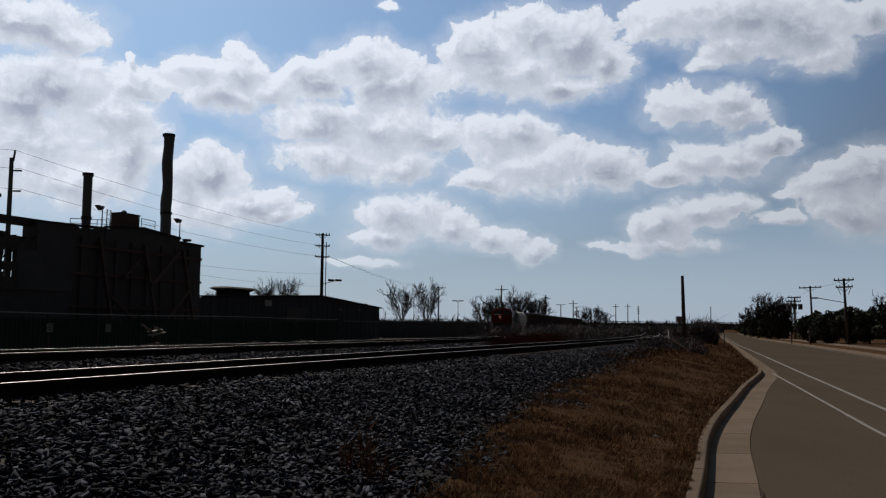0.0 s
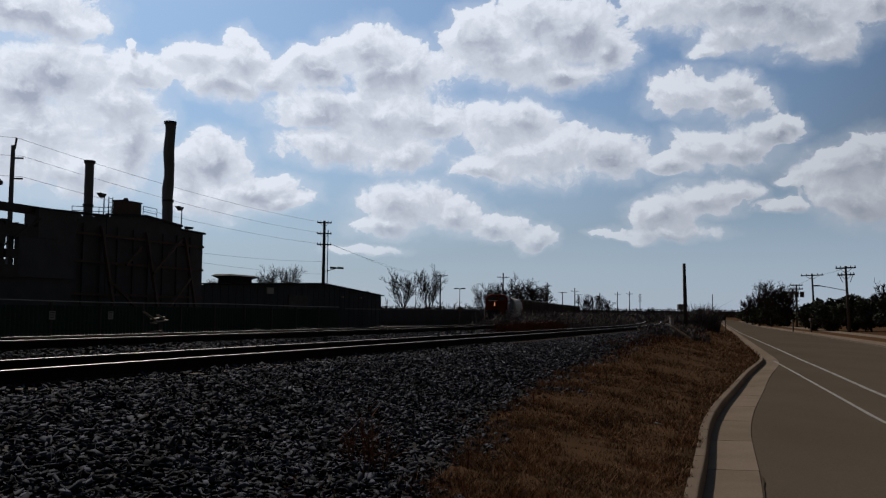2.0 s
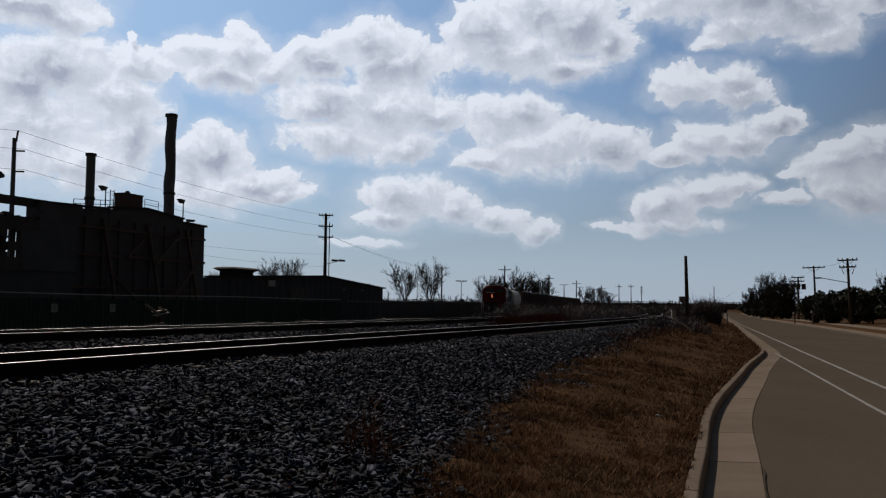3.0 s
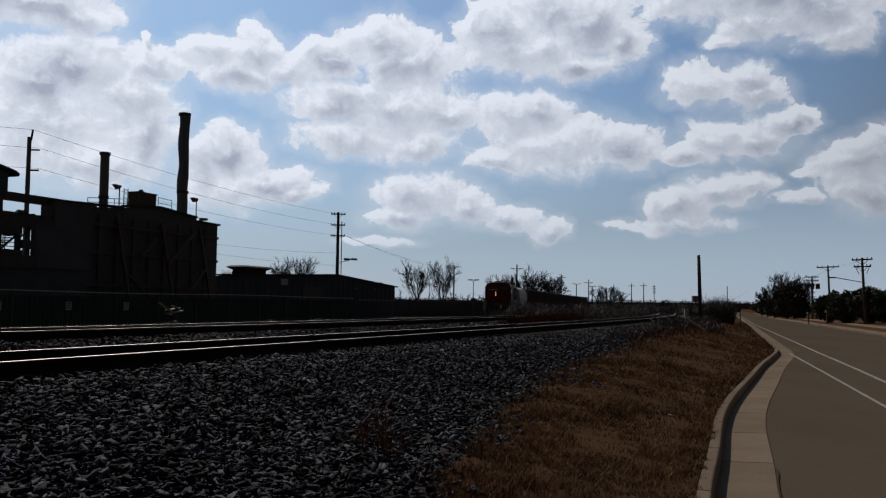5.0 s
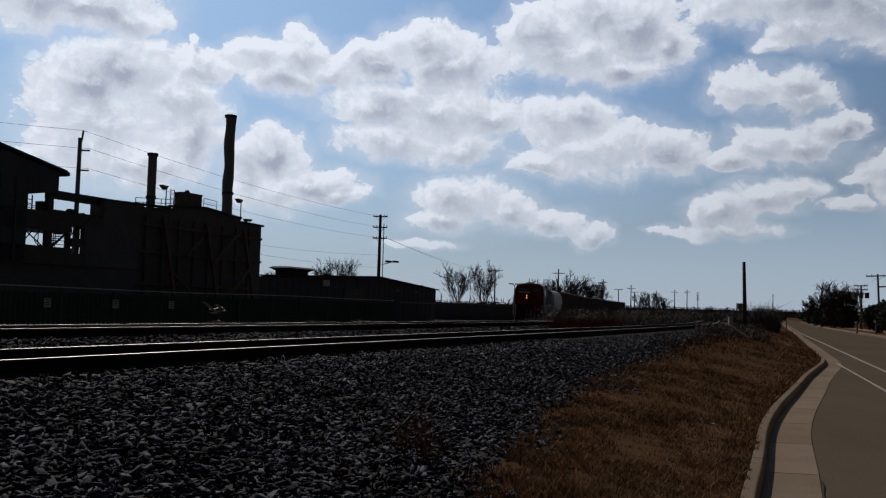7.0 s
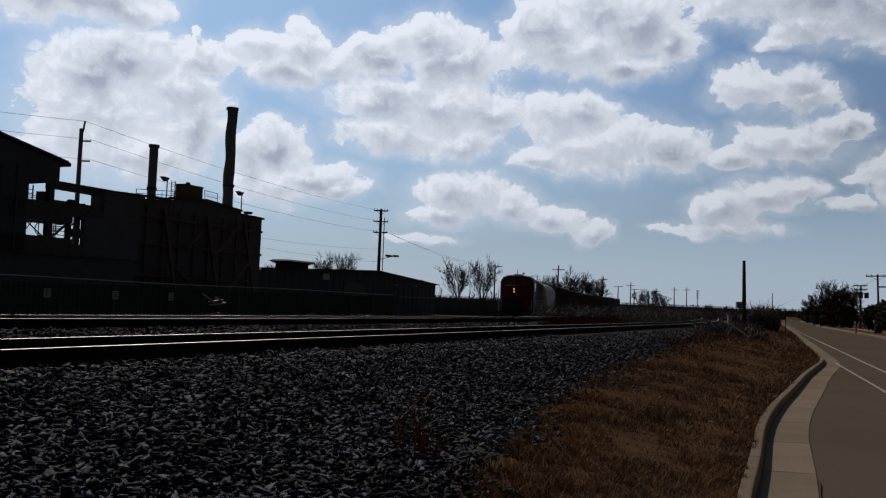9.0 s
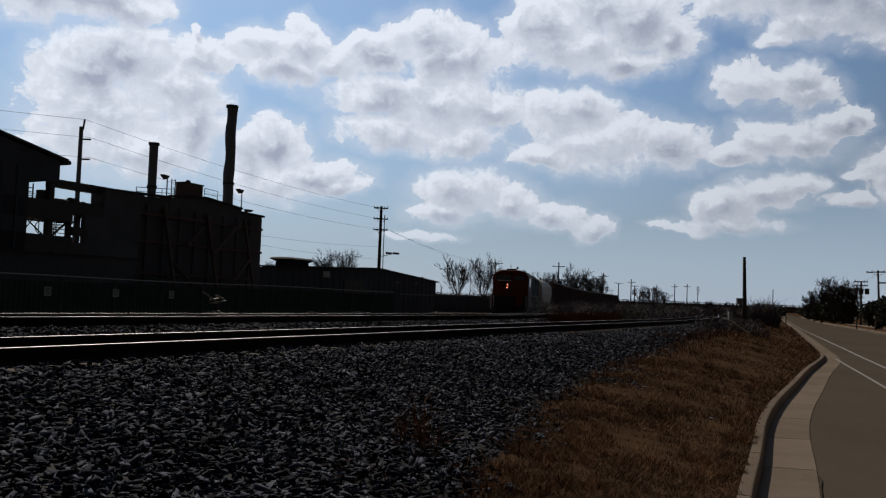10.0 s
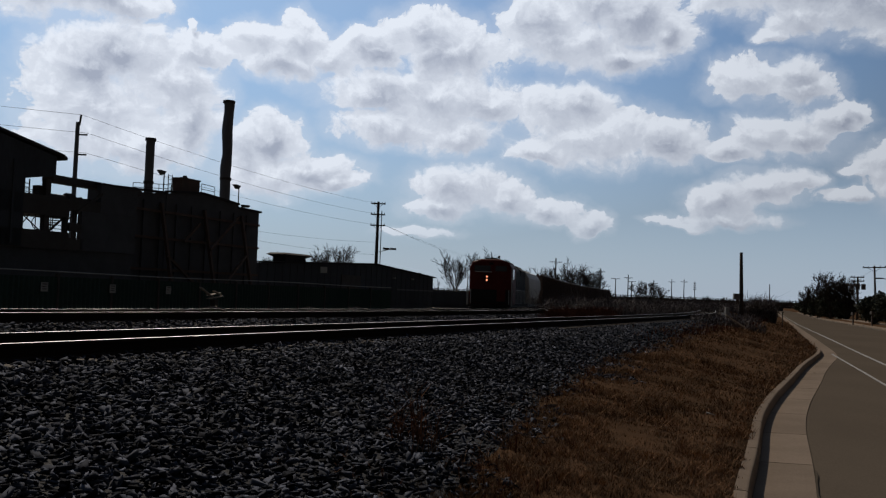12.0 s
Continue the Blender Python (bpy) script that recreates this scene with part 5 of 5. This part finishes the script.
utility_pole(-0.3, 212, 0, 11.0, ((10.6, 1.75),), r=0.17)
for az, el, dist, half, drop in ((3.72, 2.58, 215, 1.5, 1.0), (6.12, 1.62, 285, 1.5, 0.1), (6.53, 2.0, 262, 1.4, 1.0), (7.48, 1.40, 330, 1.6, 0.1), (8.25, 1.66, 318, 1.5, 1.1), (8.47, 1.25, 335, 1.5, 0.1), (9.37, 1.12, 345, 1.6, 0.1), (9.81, 1.36, 340, 1.6, 1.2), (10.9, 1.44, 365, 1.3, 1.0), (11.64, 1.46, 372, 1.3, 1.0)):
    z = 1.75 + math.tan(radians(el)) * dist
    utility_pole(az, dist, 0, z, ((z - drop, half),), r=0.19, label="distant wooden utility pole with one crossarm")
lattice_far = utility_pole(12.28, 360, 0, 10.2, ((9.6, 0.5), (8.8, 0.6), (8.0, 0.5), (7.2, 0.6)), r=0.14, label="distant dark pole with many short arms")
utility_pole(16.62, 300, 0, 8.6, (), r=0.15, label="distant bare wooden pole")
utility_pole(15.05, 72, 0.3, 5.78, (), r=0.15, label="bare weathered wooden pole beside a bush", lean=-1.2)
big = utility_pole(24.25, 100, 0.2, 6.95, ((6.75, 0.95), (6.05, 0.8)), r=0.14, label="wooden utility pole with two crossarms and a lamp", lean=-2.0)
part("lamp_arm", beam(bmesh.new(), (0, 0, 4.25), (-2.6, 0, 4.85), 0.07, 0.07), M["steel"], big)
part("lamp_head", boxes((-3.2, -2.5, -0.12, 0.12, 4.78, 4.92), bevel=0.03), M["steel"], big)
for x in (-0.65, 0.65):
    part("bracket", tube(bmesh.new(), (x, -0.2, 5.85), (x * 0.55, -0.2, 5.1), 0.03), M["steel"], big)
utility_pole(22.4, 130, 0.2, 7.55, ((7.3, 1.4),), r=0.14, lean=-2.0, label="wooden utility pole with a single crossarm")
trans = utility_pole(21.42, 140, 0.2, 6.4, ((6.3, 0.85), (5.75, 0.85)), r=0.15, label="utility pole carrying three grey transformers")
for x in (-0.75, 0.0, 0.75):
    part("transformer", tube(bmesh.new(), (x, -0.35, 4.35), (x, -0.35, 5.15), 0.3, sides=14), M["steel"], trans, "dark cylindrical transformer")
for a, b in (((24.25, 100, 6.9), (22.4, 130, 7.4)), ((22.4, 130, 7.4), (21.42, 140, 6.4)), ((21.42, 140, 6.4), (20.2, 260, 8.0))):
    wire("overhead_cable", polar(*a), polar(*b), 0.25, 0.012)
street_lamp(-1.87, 195, 0, 8.7, 1.2, "tall grey street lamp with one arm")
street_lamp(0.95, 150, 0, 5.7, 0.2, "yard lamp with two heads and a round sign", both=True, sign=True)
street_lamp(-1.25, 190, 0, 5.2, 0.3, "short distant street lamp")

# ---- plants ----


def branch(bm, rng, a, way, length, r, depth, spread, sides):
    steps = 3
    p, w = Vector(a), Vector(way).normalized()
    for i in range(steps):
        w2 = (w + Vector(rng.normal(0, 0.13, 3)) + Vector((0, 0, 0.06))).normalized()
        q = p + w2 * length / steps
        r2 = r * 0.84
        tube(bm, p, q, r, r2, sides=sides, cap=False)
        if depth > 0:
            for _ in range(rng.integers(1, 3) if i else 1):
                k = Vector(rng.normal(0, 1, 3))
                side = (w2 * 0.75 + (k - w2 * k.dot(w2)).normalized() * spread + Vector((0, 0, 0.18))).normalized()
                branch(bm, rng, p.lerp(q, rng.uniform(0.3, 1)), side, length * rng.uniform(0.5, 0.72), max(r2 * 0.6, 0.026), depth - 1, spread, 3)
        p, w, r = q, w2, r2


def bare_tree(az, dist, z0, height, seed, spread=0.62, depth=5, label="bare leafless tree with fine upright branches", thick=0.018):
    t = empty("bare_tree", Matrix.Translation(polar(az, dist, z0)), label, "tree", "bare trees")
    rng = np.random.default_rng(seed)
    bm = bmesh.new()
    trunk_h = height * 0.22
    tube(bm, (0, 0, -0.7), (0, 0, trunk_h), height * thick * 1.3, height * thick, sides=7)
    part("trunk", bm, M["bark"], t)
    bm = bmesh.new()
    for k in range(5):
        a = k * 1.256 + rng.uniform(-0.4, 0.4)
        way = (math.cos(a) * spread * 0.75, math.sin(a) * spread * 0.75, 1.0)
        branch(bm, rng, (0, 0, trunk_h * rng.uniform(0.8, 1.0)), way, height * rng.uniform(0.38, 0.5), height * thick * 0.6, depth - 1, spread, 4)
    part("crown", bm, M["bark"], t, "bare branches and twigs")
    return t


def twig_bush(name, places, label, mat, height, width, count, seed, category="bush", stem=0.006):
    """Thickets of thin dead stems, one mesh."""
    rng = np.random.default_rng(seed)
    verts, faces = [], []
    for p in places:
        for _ in range(count):
            a, rr = rng.uniform(0, 6.28), math.sqrt(rng.random()) * width
            x, y = p.x + math.cos(a) * rr, p.y + math.sin(a) * rr
            h = height * rng.uniform(0.45, 1.0) * (1 - 0.5 * (rr / width) ** 2)
            lx, ly = rng.normal(0, 0.28, 2) * h
            w = stem * (1 + p.length / 9)
            g = rng.uniform(0, 6.28)
            ox, oy = math.cos(g) * w, math.sin(g) * w
            i = len(verts)
            verts += [(x - ox, y - oy, p.z), (x + ox, y + oy, p.z), (x + lx * 0.4 + ox * 0.7, y + ly * 0.4 + oy * 0.7, p.z + h * 0.6), (x + lx * 0.4 - ox * 0.7, y + ly * 0.4 - oy * 0.7, p.z + h * 0.6), (x + lx, y + ly, p.z + h)]
            faces += [(i, i + 1, i + 2, i + 3), (i + 3, i + 2, i + 4)]
            for _ in range(3):
                u = rng.uniform(0.25, 0.9)
                bx, by, bz = x + lx * u * 0.7, y + ly * u * 0.7, p.z + h * u
                tx, ty, tz = rng.normal(0, 0.2 * h, 2).tolist() + [rng.uniform(0.05, 0.3) * h]
                j = len(verts)
                verts += [(bx - ox, by - oy, bz), (bx + ox, by + oy, bz), (bx + tx, by + ty, bz + tz)]
                faces.append((j, j + 1, j + 2))
    ob = mesh_from(name, verts, faces, mat)
    return tagged(ob, label, category, kind="stuff")


def evergreen(name, blobs, label, category, count, seed, leaf=0.16, mat="leaf", trunk=None):
    """A mass of small leaves gathered round several centres (x, y, z, radius, half height)."""
    rng = np.random.default_rng(seed)
    base = Vector((blobs[0][0], blobs[0][1], 0))
    t = empty(name, Matrix.Translation(base), label, category)
    for x, y, z, r, h in blobs:
        bm = bmesh.new()
        q = Vector((x, y, 0)) - base
        tube(bm, q + Vector((0, 0, 0)), q + Vector((0, 0, z)), 0.12, 0.05, sides=6)
        for _ in range(5):
            k = rng.normal(0, 0.5, 3) * r
            tube(bm, q + Vector((0, 0, z * rng.uniform(0.2, 0.8))), q + Vector((k[0], k[1], z + k[2] * 0.5)), 0.05, 0.02, sides=4)
        part("trunk", bm, M["bark"], t)
    verts, faces = [], []
    for x, y, z, r, h in blobs:
        for _ in range(count):
            v = rng.normal(0, 1, 3)
            v /= np.linalg.norm(v)
            k = rng.uniform(0.35, 1.0) ** 0.5
            lump = 0.8 + 0.45 * noise.noise((v[0] * 2 + x, v[1] * 2 + y, v[2] * 2 + z))
            c = np.array([x - base.x + v[0] * r * k * lump, y - base.y + v[1] * r * k * lump, max(0.1, z + v[2] * h * k * lump)])
            a, b = rng.normal(0, leaf, 3), rng.normal(0, leaf, 3)
            i = len(verts)
            verts += [tuple(c - a), tuple(c + b), tuple(c + a), tuple(c - b)]
            faces.append((i, i + 1, i + 2, i + 3))
    crown = mesh_from("crown", verts, faces, M[mat])
    crown.parent = t
    return t


bare_tree(-2.65, 175, 0, 9.6, 11, 0.45)
bare_tree(-1.02, 180, 0, 9.2, 12, 0.5)
bare_tree(2.5, 200, 0, 7.4, 13, 0.5)
for i, (az, dist, h) in enumerate(((3.4, 205, 8.6), (4.2, 200, 9.0), (4.9, 210, 9.2), (5.6, 205, 9.3), (6.1, 215, 8.6), (2.95, 215, 7.2))):
    bare_tree(az, dist, 0, h, 20 + i, 0.6, label="bare broad-crowned tree in a clump")
for i, (az, dist, h) in enumerate(((8.9, 300, 7.6), (9.5, 290, 8.4), (10.1, 305, 6.6), (7.0, 310, 5.4), (12.9, 300, 4.0))):
    bare_tree(az, dist, 0, h, 40 + i, 0.6, label="distant bare tree on the horizon")
for i, (az, dist, h) in enumerate(((-11.4, 150, 8.2), (-10.4, 148, 8.4), (-14.4, 150, 6.6), (-9.8, 155, 7.6))):
    bare_tree(az, dist, 0, h, 60 + i, 0.6, label="bare tree behind the low hall")
for i, (az, dist, h) in enumerate(((20.0, 150, 6.4), (20.4, 155, 7.2), (19.4, 165, 5.4), (18.9, 180, 4.8), (20.9, 148, 5.4), (26.5, 105, 5.0), (28.5, 100, 5.8), (30.0, 98, 5.6))):
    bare_tree(az, dist, 0.2, h, 80 + i, 0.55, label="bare tree among evergreens by the road")


def at_angles(rows):
    out = []
    for az, dist, z, r, h in rows:
        p = polar(az, dist)
        out.append((p.x, p.y, z, r, h))
    return out


evergreen("hedge", at_angles([(22.3, 112, 1.9, 1.9, 2.0), (23.2, 108, 2.0, 2.2, 2.0), (24.3, 106, 2.2, 2.2, 2.1), (25.4, 104, 2.2, 2.2, 2.0), (26.6, 102, 2.1, 2.3, 2.1), (27.8, 100, 2.2, 2.3, 2.2), (29.2, 99, 2.2, 2.4, 2.3), (30.8, 98, 2.2, 2.6, 2.3)]), "dense dark evergreen hedge behind the footway", "hedge", 6500, 5, 0.085)
evergreen("evergreen_bush", at_angles([(20.7, 150, 1.9, 1.9, 1.9), (20.0, 156, 2.2, 2.3, 2.2), (19.3, 165, 2.0, 2.0, 1.9)]), "dark rounded evergreen shrubs by the road", "bush", 4500, 6, 0.11)
evergreen("evergreen_bush", at_angles([(18.9, 200, 1.8, 2.2, 1.8), (18.6, 230, 1.8, 2.4, 1.8)]), "distant dark shrubs at the road bend", "bush", 2500, 7, 0.15)
twig_bush("roadside_bush", [polar(16.15, 74, 0.3), polar(15.85, 73, 0.3), polar(16.45, 75, 0.3)], "brown leafless bush beside the bare pole", M["scrub"], 2.6, 0.75, 420, 51, stem=0.0026)
twig_bush("dry_weeds", [polar(az, d, 0.45) for az, d in zip(np.linspace(12.2, 15.6, 44), np.tile([44, 52, 60, 68], 11))], "low dark dead weeds round the pole", M["scrub"], 0.8, 0.9, 60, 52, "weeds")
twig_bush("scrub", [polar(az, 108 + 14 * noise.noise((az * 3, 0, 0)), 0.3) for az in np.arange(10.2, 16.4, 0.22)], "dark leafless scrub before the bridge", M["scrub"], 2.1, 1.4, 130, 54, stem=0.004)
twig_bush("far_woods", [polar(az, 820 + 60 * noise.noise((az, 0, 0)), 0) for az in np.arange(-42, 42, 0.16)], "bare woods on the far horizon", M["scrub"], 9.0, 5.0, 26, 53, "woods")
# scrub belts
twig_bush("scrub", [rail_place(s, 5.6 + 1.3 * noise.noise((s * 0.5, 0, 0)), 0.7) for s in np.arange(28, 100, 0.7)], "dead brown weeds along the ballast edge", M["weed"], 0.28, 1.2, 12, 31, "weeds")
twig_bush("dry_weeds", [rail_place(s, 11.2 + 0.3 * noise.noise((s, 0, 0)), 0.8) for s in np.arange(36, 52, 0.5)], "reddish brown dry weeds between the two main tracks", M["weed"], 0.75, 0.6, 130, 41, "weeds", 0.0018)
twig_bush("scrub", [rail_place(s, 11.1 + 0.3 * noise.noise((s, 0, 0)), 0.8) for s in np.arange(47, 300, 0.8)], "dark leafless scrub between the two main tracks", M["scrub"], 0.95, 0.8, 150, 42, stem=0.0022)
twig_bush("dry_weeds", [TRAIN_END + TRAIN_WAY * k + Vector((7.0 + 1.5 * noise.noise((k, 0, 0)), 0, -0.2)) for k in np.arange(6, 46, 1.2)], "reddish brown dry weeds between the tracks", M["weed"], 1.3, 1.4, 260, 32, "weeds", 0.002)
twig_bush("scrub", [rail_place(s, 18.6 + 1.2 * noise.noise((s * 0.3, 1, 0)), -0.45) for s in np.arange(62, 330, 1.1)], "dark leafless thicket beside the main line", M["scrub"], 2.7, 1.5, 200, 33, stem=0.003)
twig_bush("scrub", [polar(az, 186 + 6 * noise.noise((az, 0, 0)), -0.45) for az in np.arange(-5.5, 8, 0.33)], "dark leafless scrub belt across the yard", M["scrub"], 3.4, 1.6, 90, 34)
twig_bush("saplings", [polar(az, 205, -0.45) for az in np.arange(-4.0, 2.6, 0.28)], "thin bare saplings above the scrub", M["bark"], 6.0, 1.2, 9, 35, "saplings")
# weeds close to the camera
twig_bush("dry_weed", [polar(-4.9, 7.9, 0.36), polar(-4.4, 7.75, 0.35), polar(-5.4, 8.0, 0.37)], "dead reddish brown weed on the edge of the stones", M["stalk"], 0.80, 0.22, 16, 36, "weed", 0.0026)
twig_bush("dry_weed", [polar(-13.6, 6.6, 0.36), polar(-9.0, 6.7, 0.36), polar(-1.0, 7.2, 0.35), polar(1.5, 6.6, 0.33)], "low dead weeds among the stones", M["stalk"], 0.3, 0.3, 16, 38, "weeds", 0.002)
twig_bush("dry_weeds", [rail_place(s, lerp(s, TOE_D) + random.uniform(-0.5, 0.4), lerp(s, TOE_Z)) for s in np.arange(3, 40, 0.7)], "sparse dead weeds where grass meets stones", M["weed"], 0.22, 0.55, 5, 37, "weeds", 0.004)

# ---- distance: overpass, yard wall, small things ----
over = empty("overpass", Matrix.Translation((0, 0, 0)), "long low dark road bridge in the distance", "bridge")
A, B = polar(-8, 330, 0), polar(21, 360, 0)
bm = bmesh.new()
beam(bm, A + Vector((0, 0, 2.7)), B + Vector((0, 0, 2.7)), 9, 1.2)
part("deck", bm, M["steel"], over, "dark bridge deck")
bm = bmesh.new()
for u in np.linspace(0, 1, 130):
    p = A.lerp(B, u) + Vector((0, -4.4, 3.3))
    beam(bm, p, p + Vector((0, 0, 0.55)), 0.1, 0.1)
beam(bm, A + Vector((0, -4.4, 3.85)), B + Vector((0, -4.4, 3.85)), 0.12, 0.12)
part("parapet_rail", bm, M["black"], over, "dark railing")
for u in np.linspace(0.02, 0.98, 16):
    p = A.lerp(B, u)
    part("pier", boxes((p.x - 0.6, p.x + 0.6, p.y - 3.5, p.y + 3.5, -0.6, 2.1)), M["brick_dark"], over)
part("abutment", boxes((A.x - 60, 92, 330, 346, -0.6, 2.4)), M["brick_dark"], over, "dark abutment wall")
hut = empty("signal_cabinet", Matrix.Translation(polar(14.75, 318, 0)), "grey cabinet on a post before the bridge", "cabinet")
part("post", boxes((-0.3, 0.3, -0.3, 0.3, -0.6, 3.6)), M["steel"], hut)
part("case", boxes((-1.1, 1.1, -0.8, 0.8, 3.6, 5.6), bevel=0.05), M["stack"], hut)

yard_wall = empty("yard_wall", Matrix.Translation((0, 0, 0)), "low dark wall with a pale coping across the yard", "wall")
WA, WB = polar(-5.0, 150, 0), polar(3.0, 172, 0)
part("wall", beam(bmesh.new(), WA + Vector((0, 0, 0.8)), WB + Vector((0, 0, 0.8)), 0.3, 2.9), M["sheet"], yard_wall)
part("coping", beam(bmesh.new(), WA + Vector((0, 0, 2.3)), WB + Vector((0, 0, 2.3)), 0.4, 0.1), M["stack"], yard_wall, "pale coping")

marker = empty("marker_post", Matrix.Translation(polar(17.37, 70, 0.15)), "thin dark marker post on the verge by the road", "post")
part("shaft", beam(bmesh.new(), (0, 0, -0.1), (0, 0, 1.15), 0.1, 0.05), M["steel"], marker)
part("cap", boxes((-0.06, 0.06, -0.04, 0.04, 1.15, 1.2)), M["steel"], marker)
signal = empty("track_marker", Matrix.Translation(rail_place(58, 6.2, 0.85)), "small pale marker box beside the rails", "marker")
part("case", boxes((-0.12, 0.12, -0.1, 0.1, 0.25, 0.75), bevel=0.02), M["pale"], signal)
part("stem", tube(bmesh.new(), (0, 0, -0.2), (0, 0, 0.26), 0.04), M["steel"], signal)


def litter(x, y, z, size, label):
    t = empty("litter", Matrix.Translation((x, y, z)) @ pose(0, 0, 0, 15, 10, random.uniform(0, 180)), label, "litter", "scraps of litter")
    bm = bmesh.new()
    loft(bm, [[(u * size, v * size * 0.6, 0.02 + 0.02 * math.sin(u * 4 + v * 3) + h) for u, v in ((-1, -1), (1, -0.8), (0.9, 1), (-0.8, 0.9))] for h in (0, 0.012)])
    part("scrap", bm, M["pale"], t)


litter(2.75, 11.6, 0.34, 0.05, "crumpled scrap of white paper in the grass")
p = rail_place(35, 5.3, 0.78)
litter(p.x, p.y, p.z, 0.13, "white scrap lying on the ballast")
for az, dist, h in ((20.0, 118, 0.9), (21.0, 112, 1.1)):
    hyd = empty("letter_box", Matrix.Translation(polar(az + 1.2, dist - 12, 0.2)), "small dark letter box on a post by the footway", "letter box", "letter boxes")
    part("post", boxes((-0.06, 0.06, -0.06, 0.06, -0.1, h)), M["wood"], hyd)
    part("case", boxes((-0.15, 0.15, -0.25, 0.25, h, h + 0.3), bevel=0.03), M["steel"], hyd)
branch_log = empty("fallen_branch", Matrix.Translation(rail_place(42, 4.4, 0.72)), "pale fallen branch in the grass", "branch")
part("limb", tube(bmesh.new(), (-0.5, 0, 0.55), (0.4, 0.3, 0.03), 0.03, 0.05), M["plank"], branch_log)

motions()
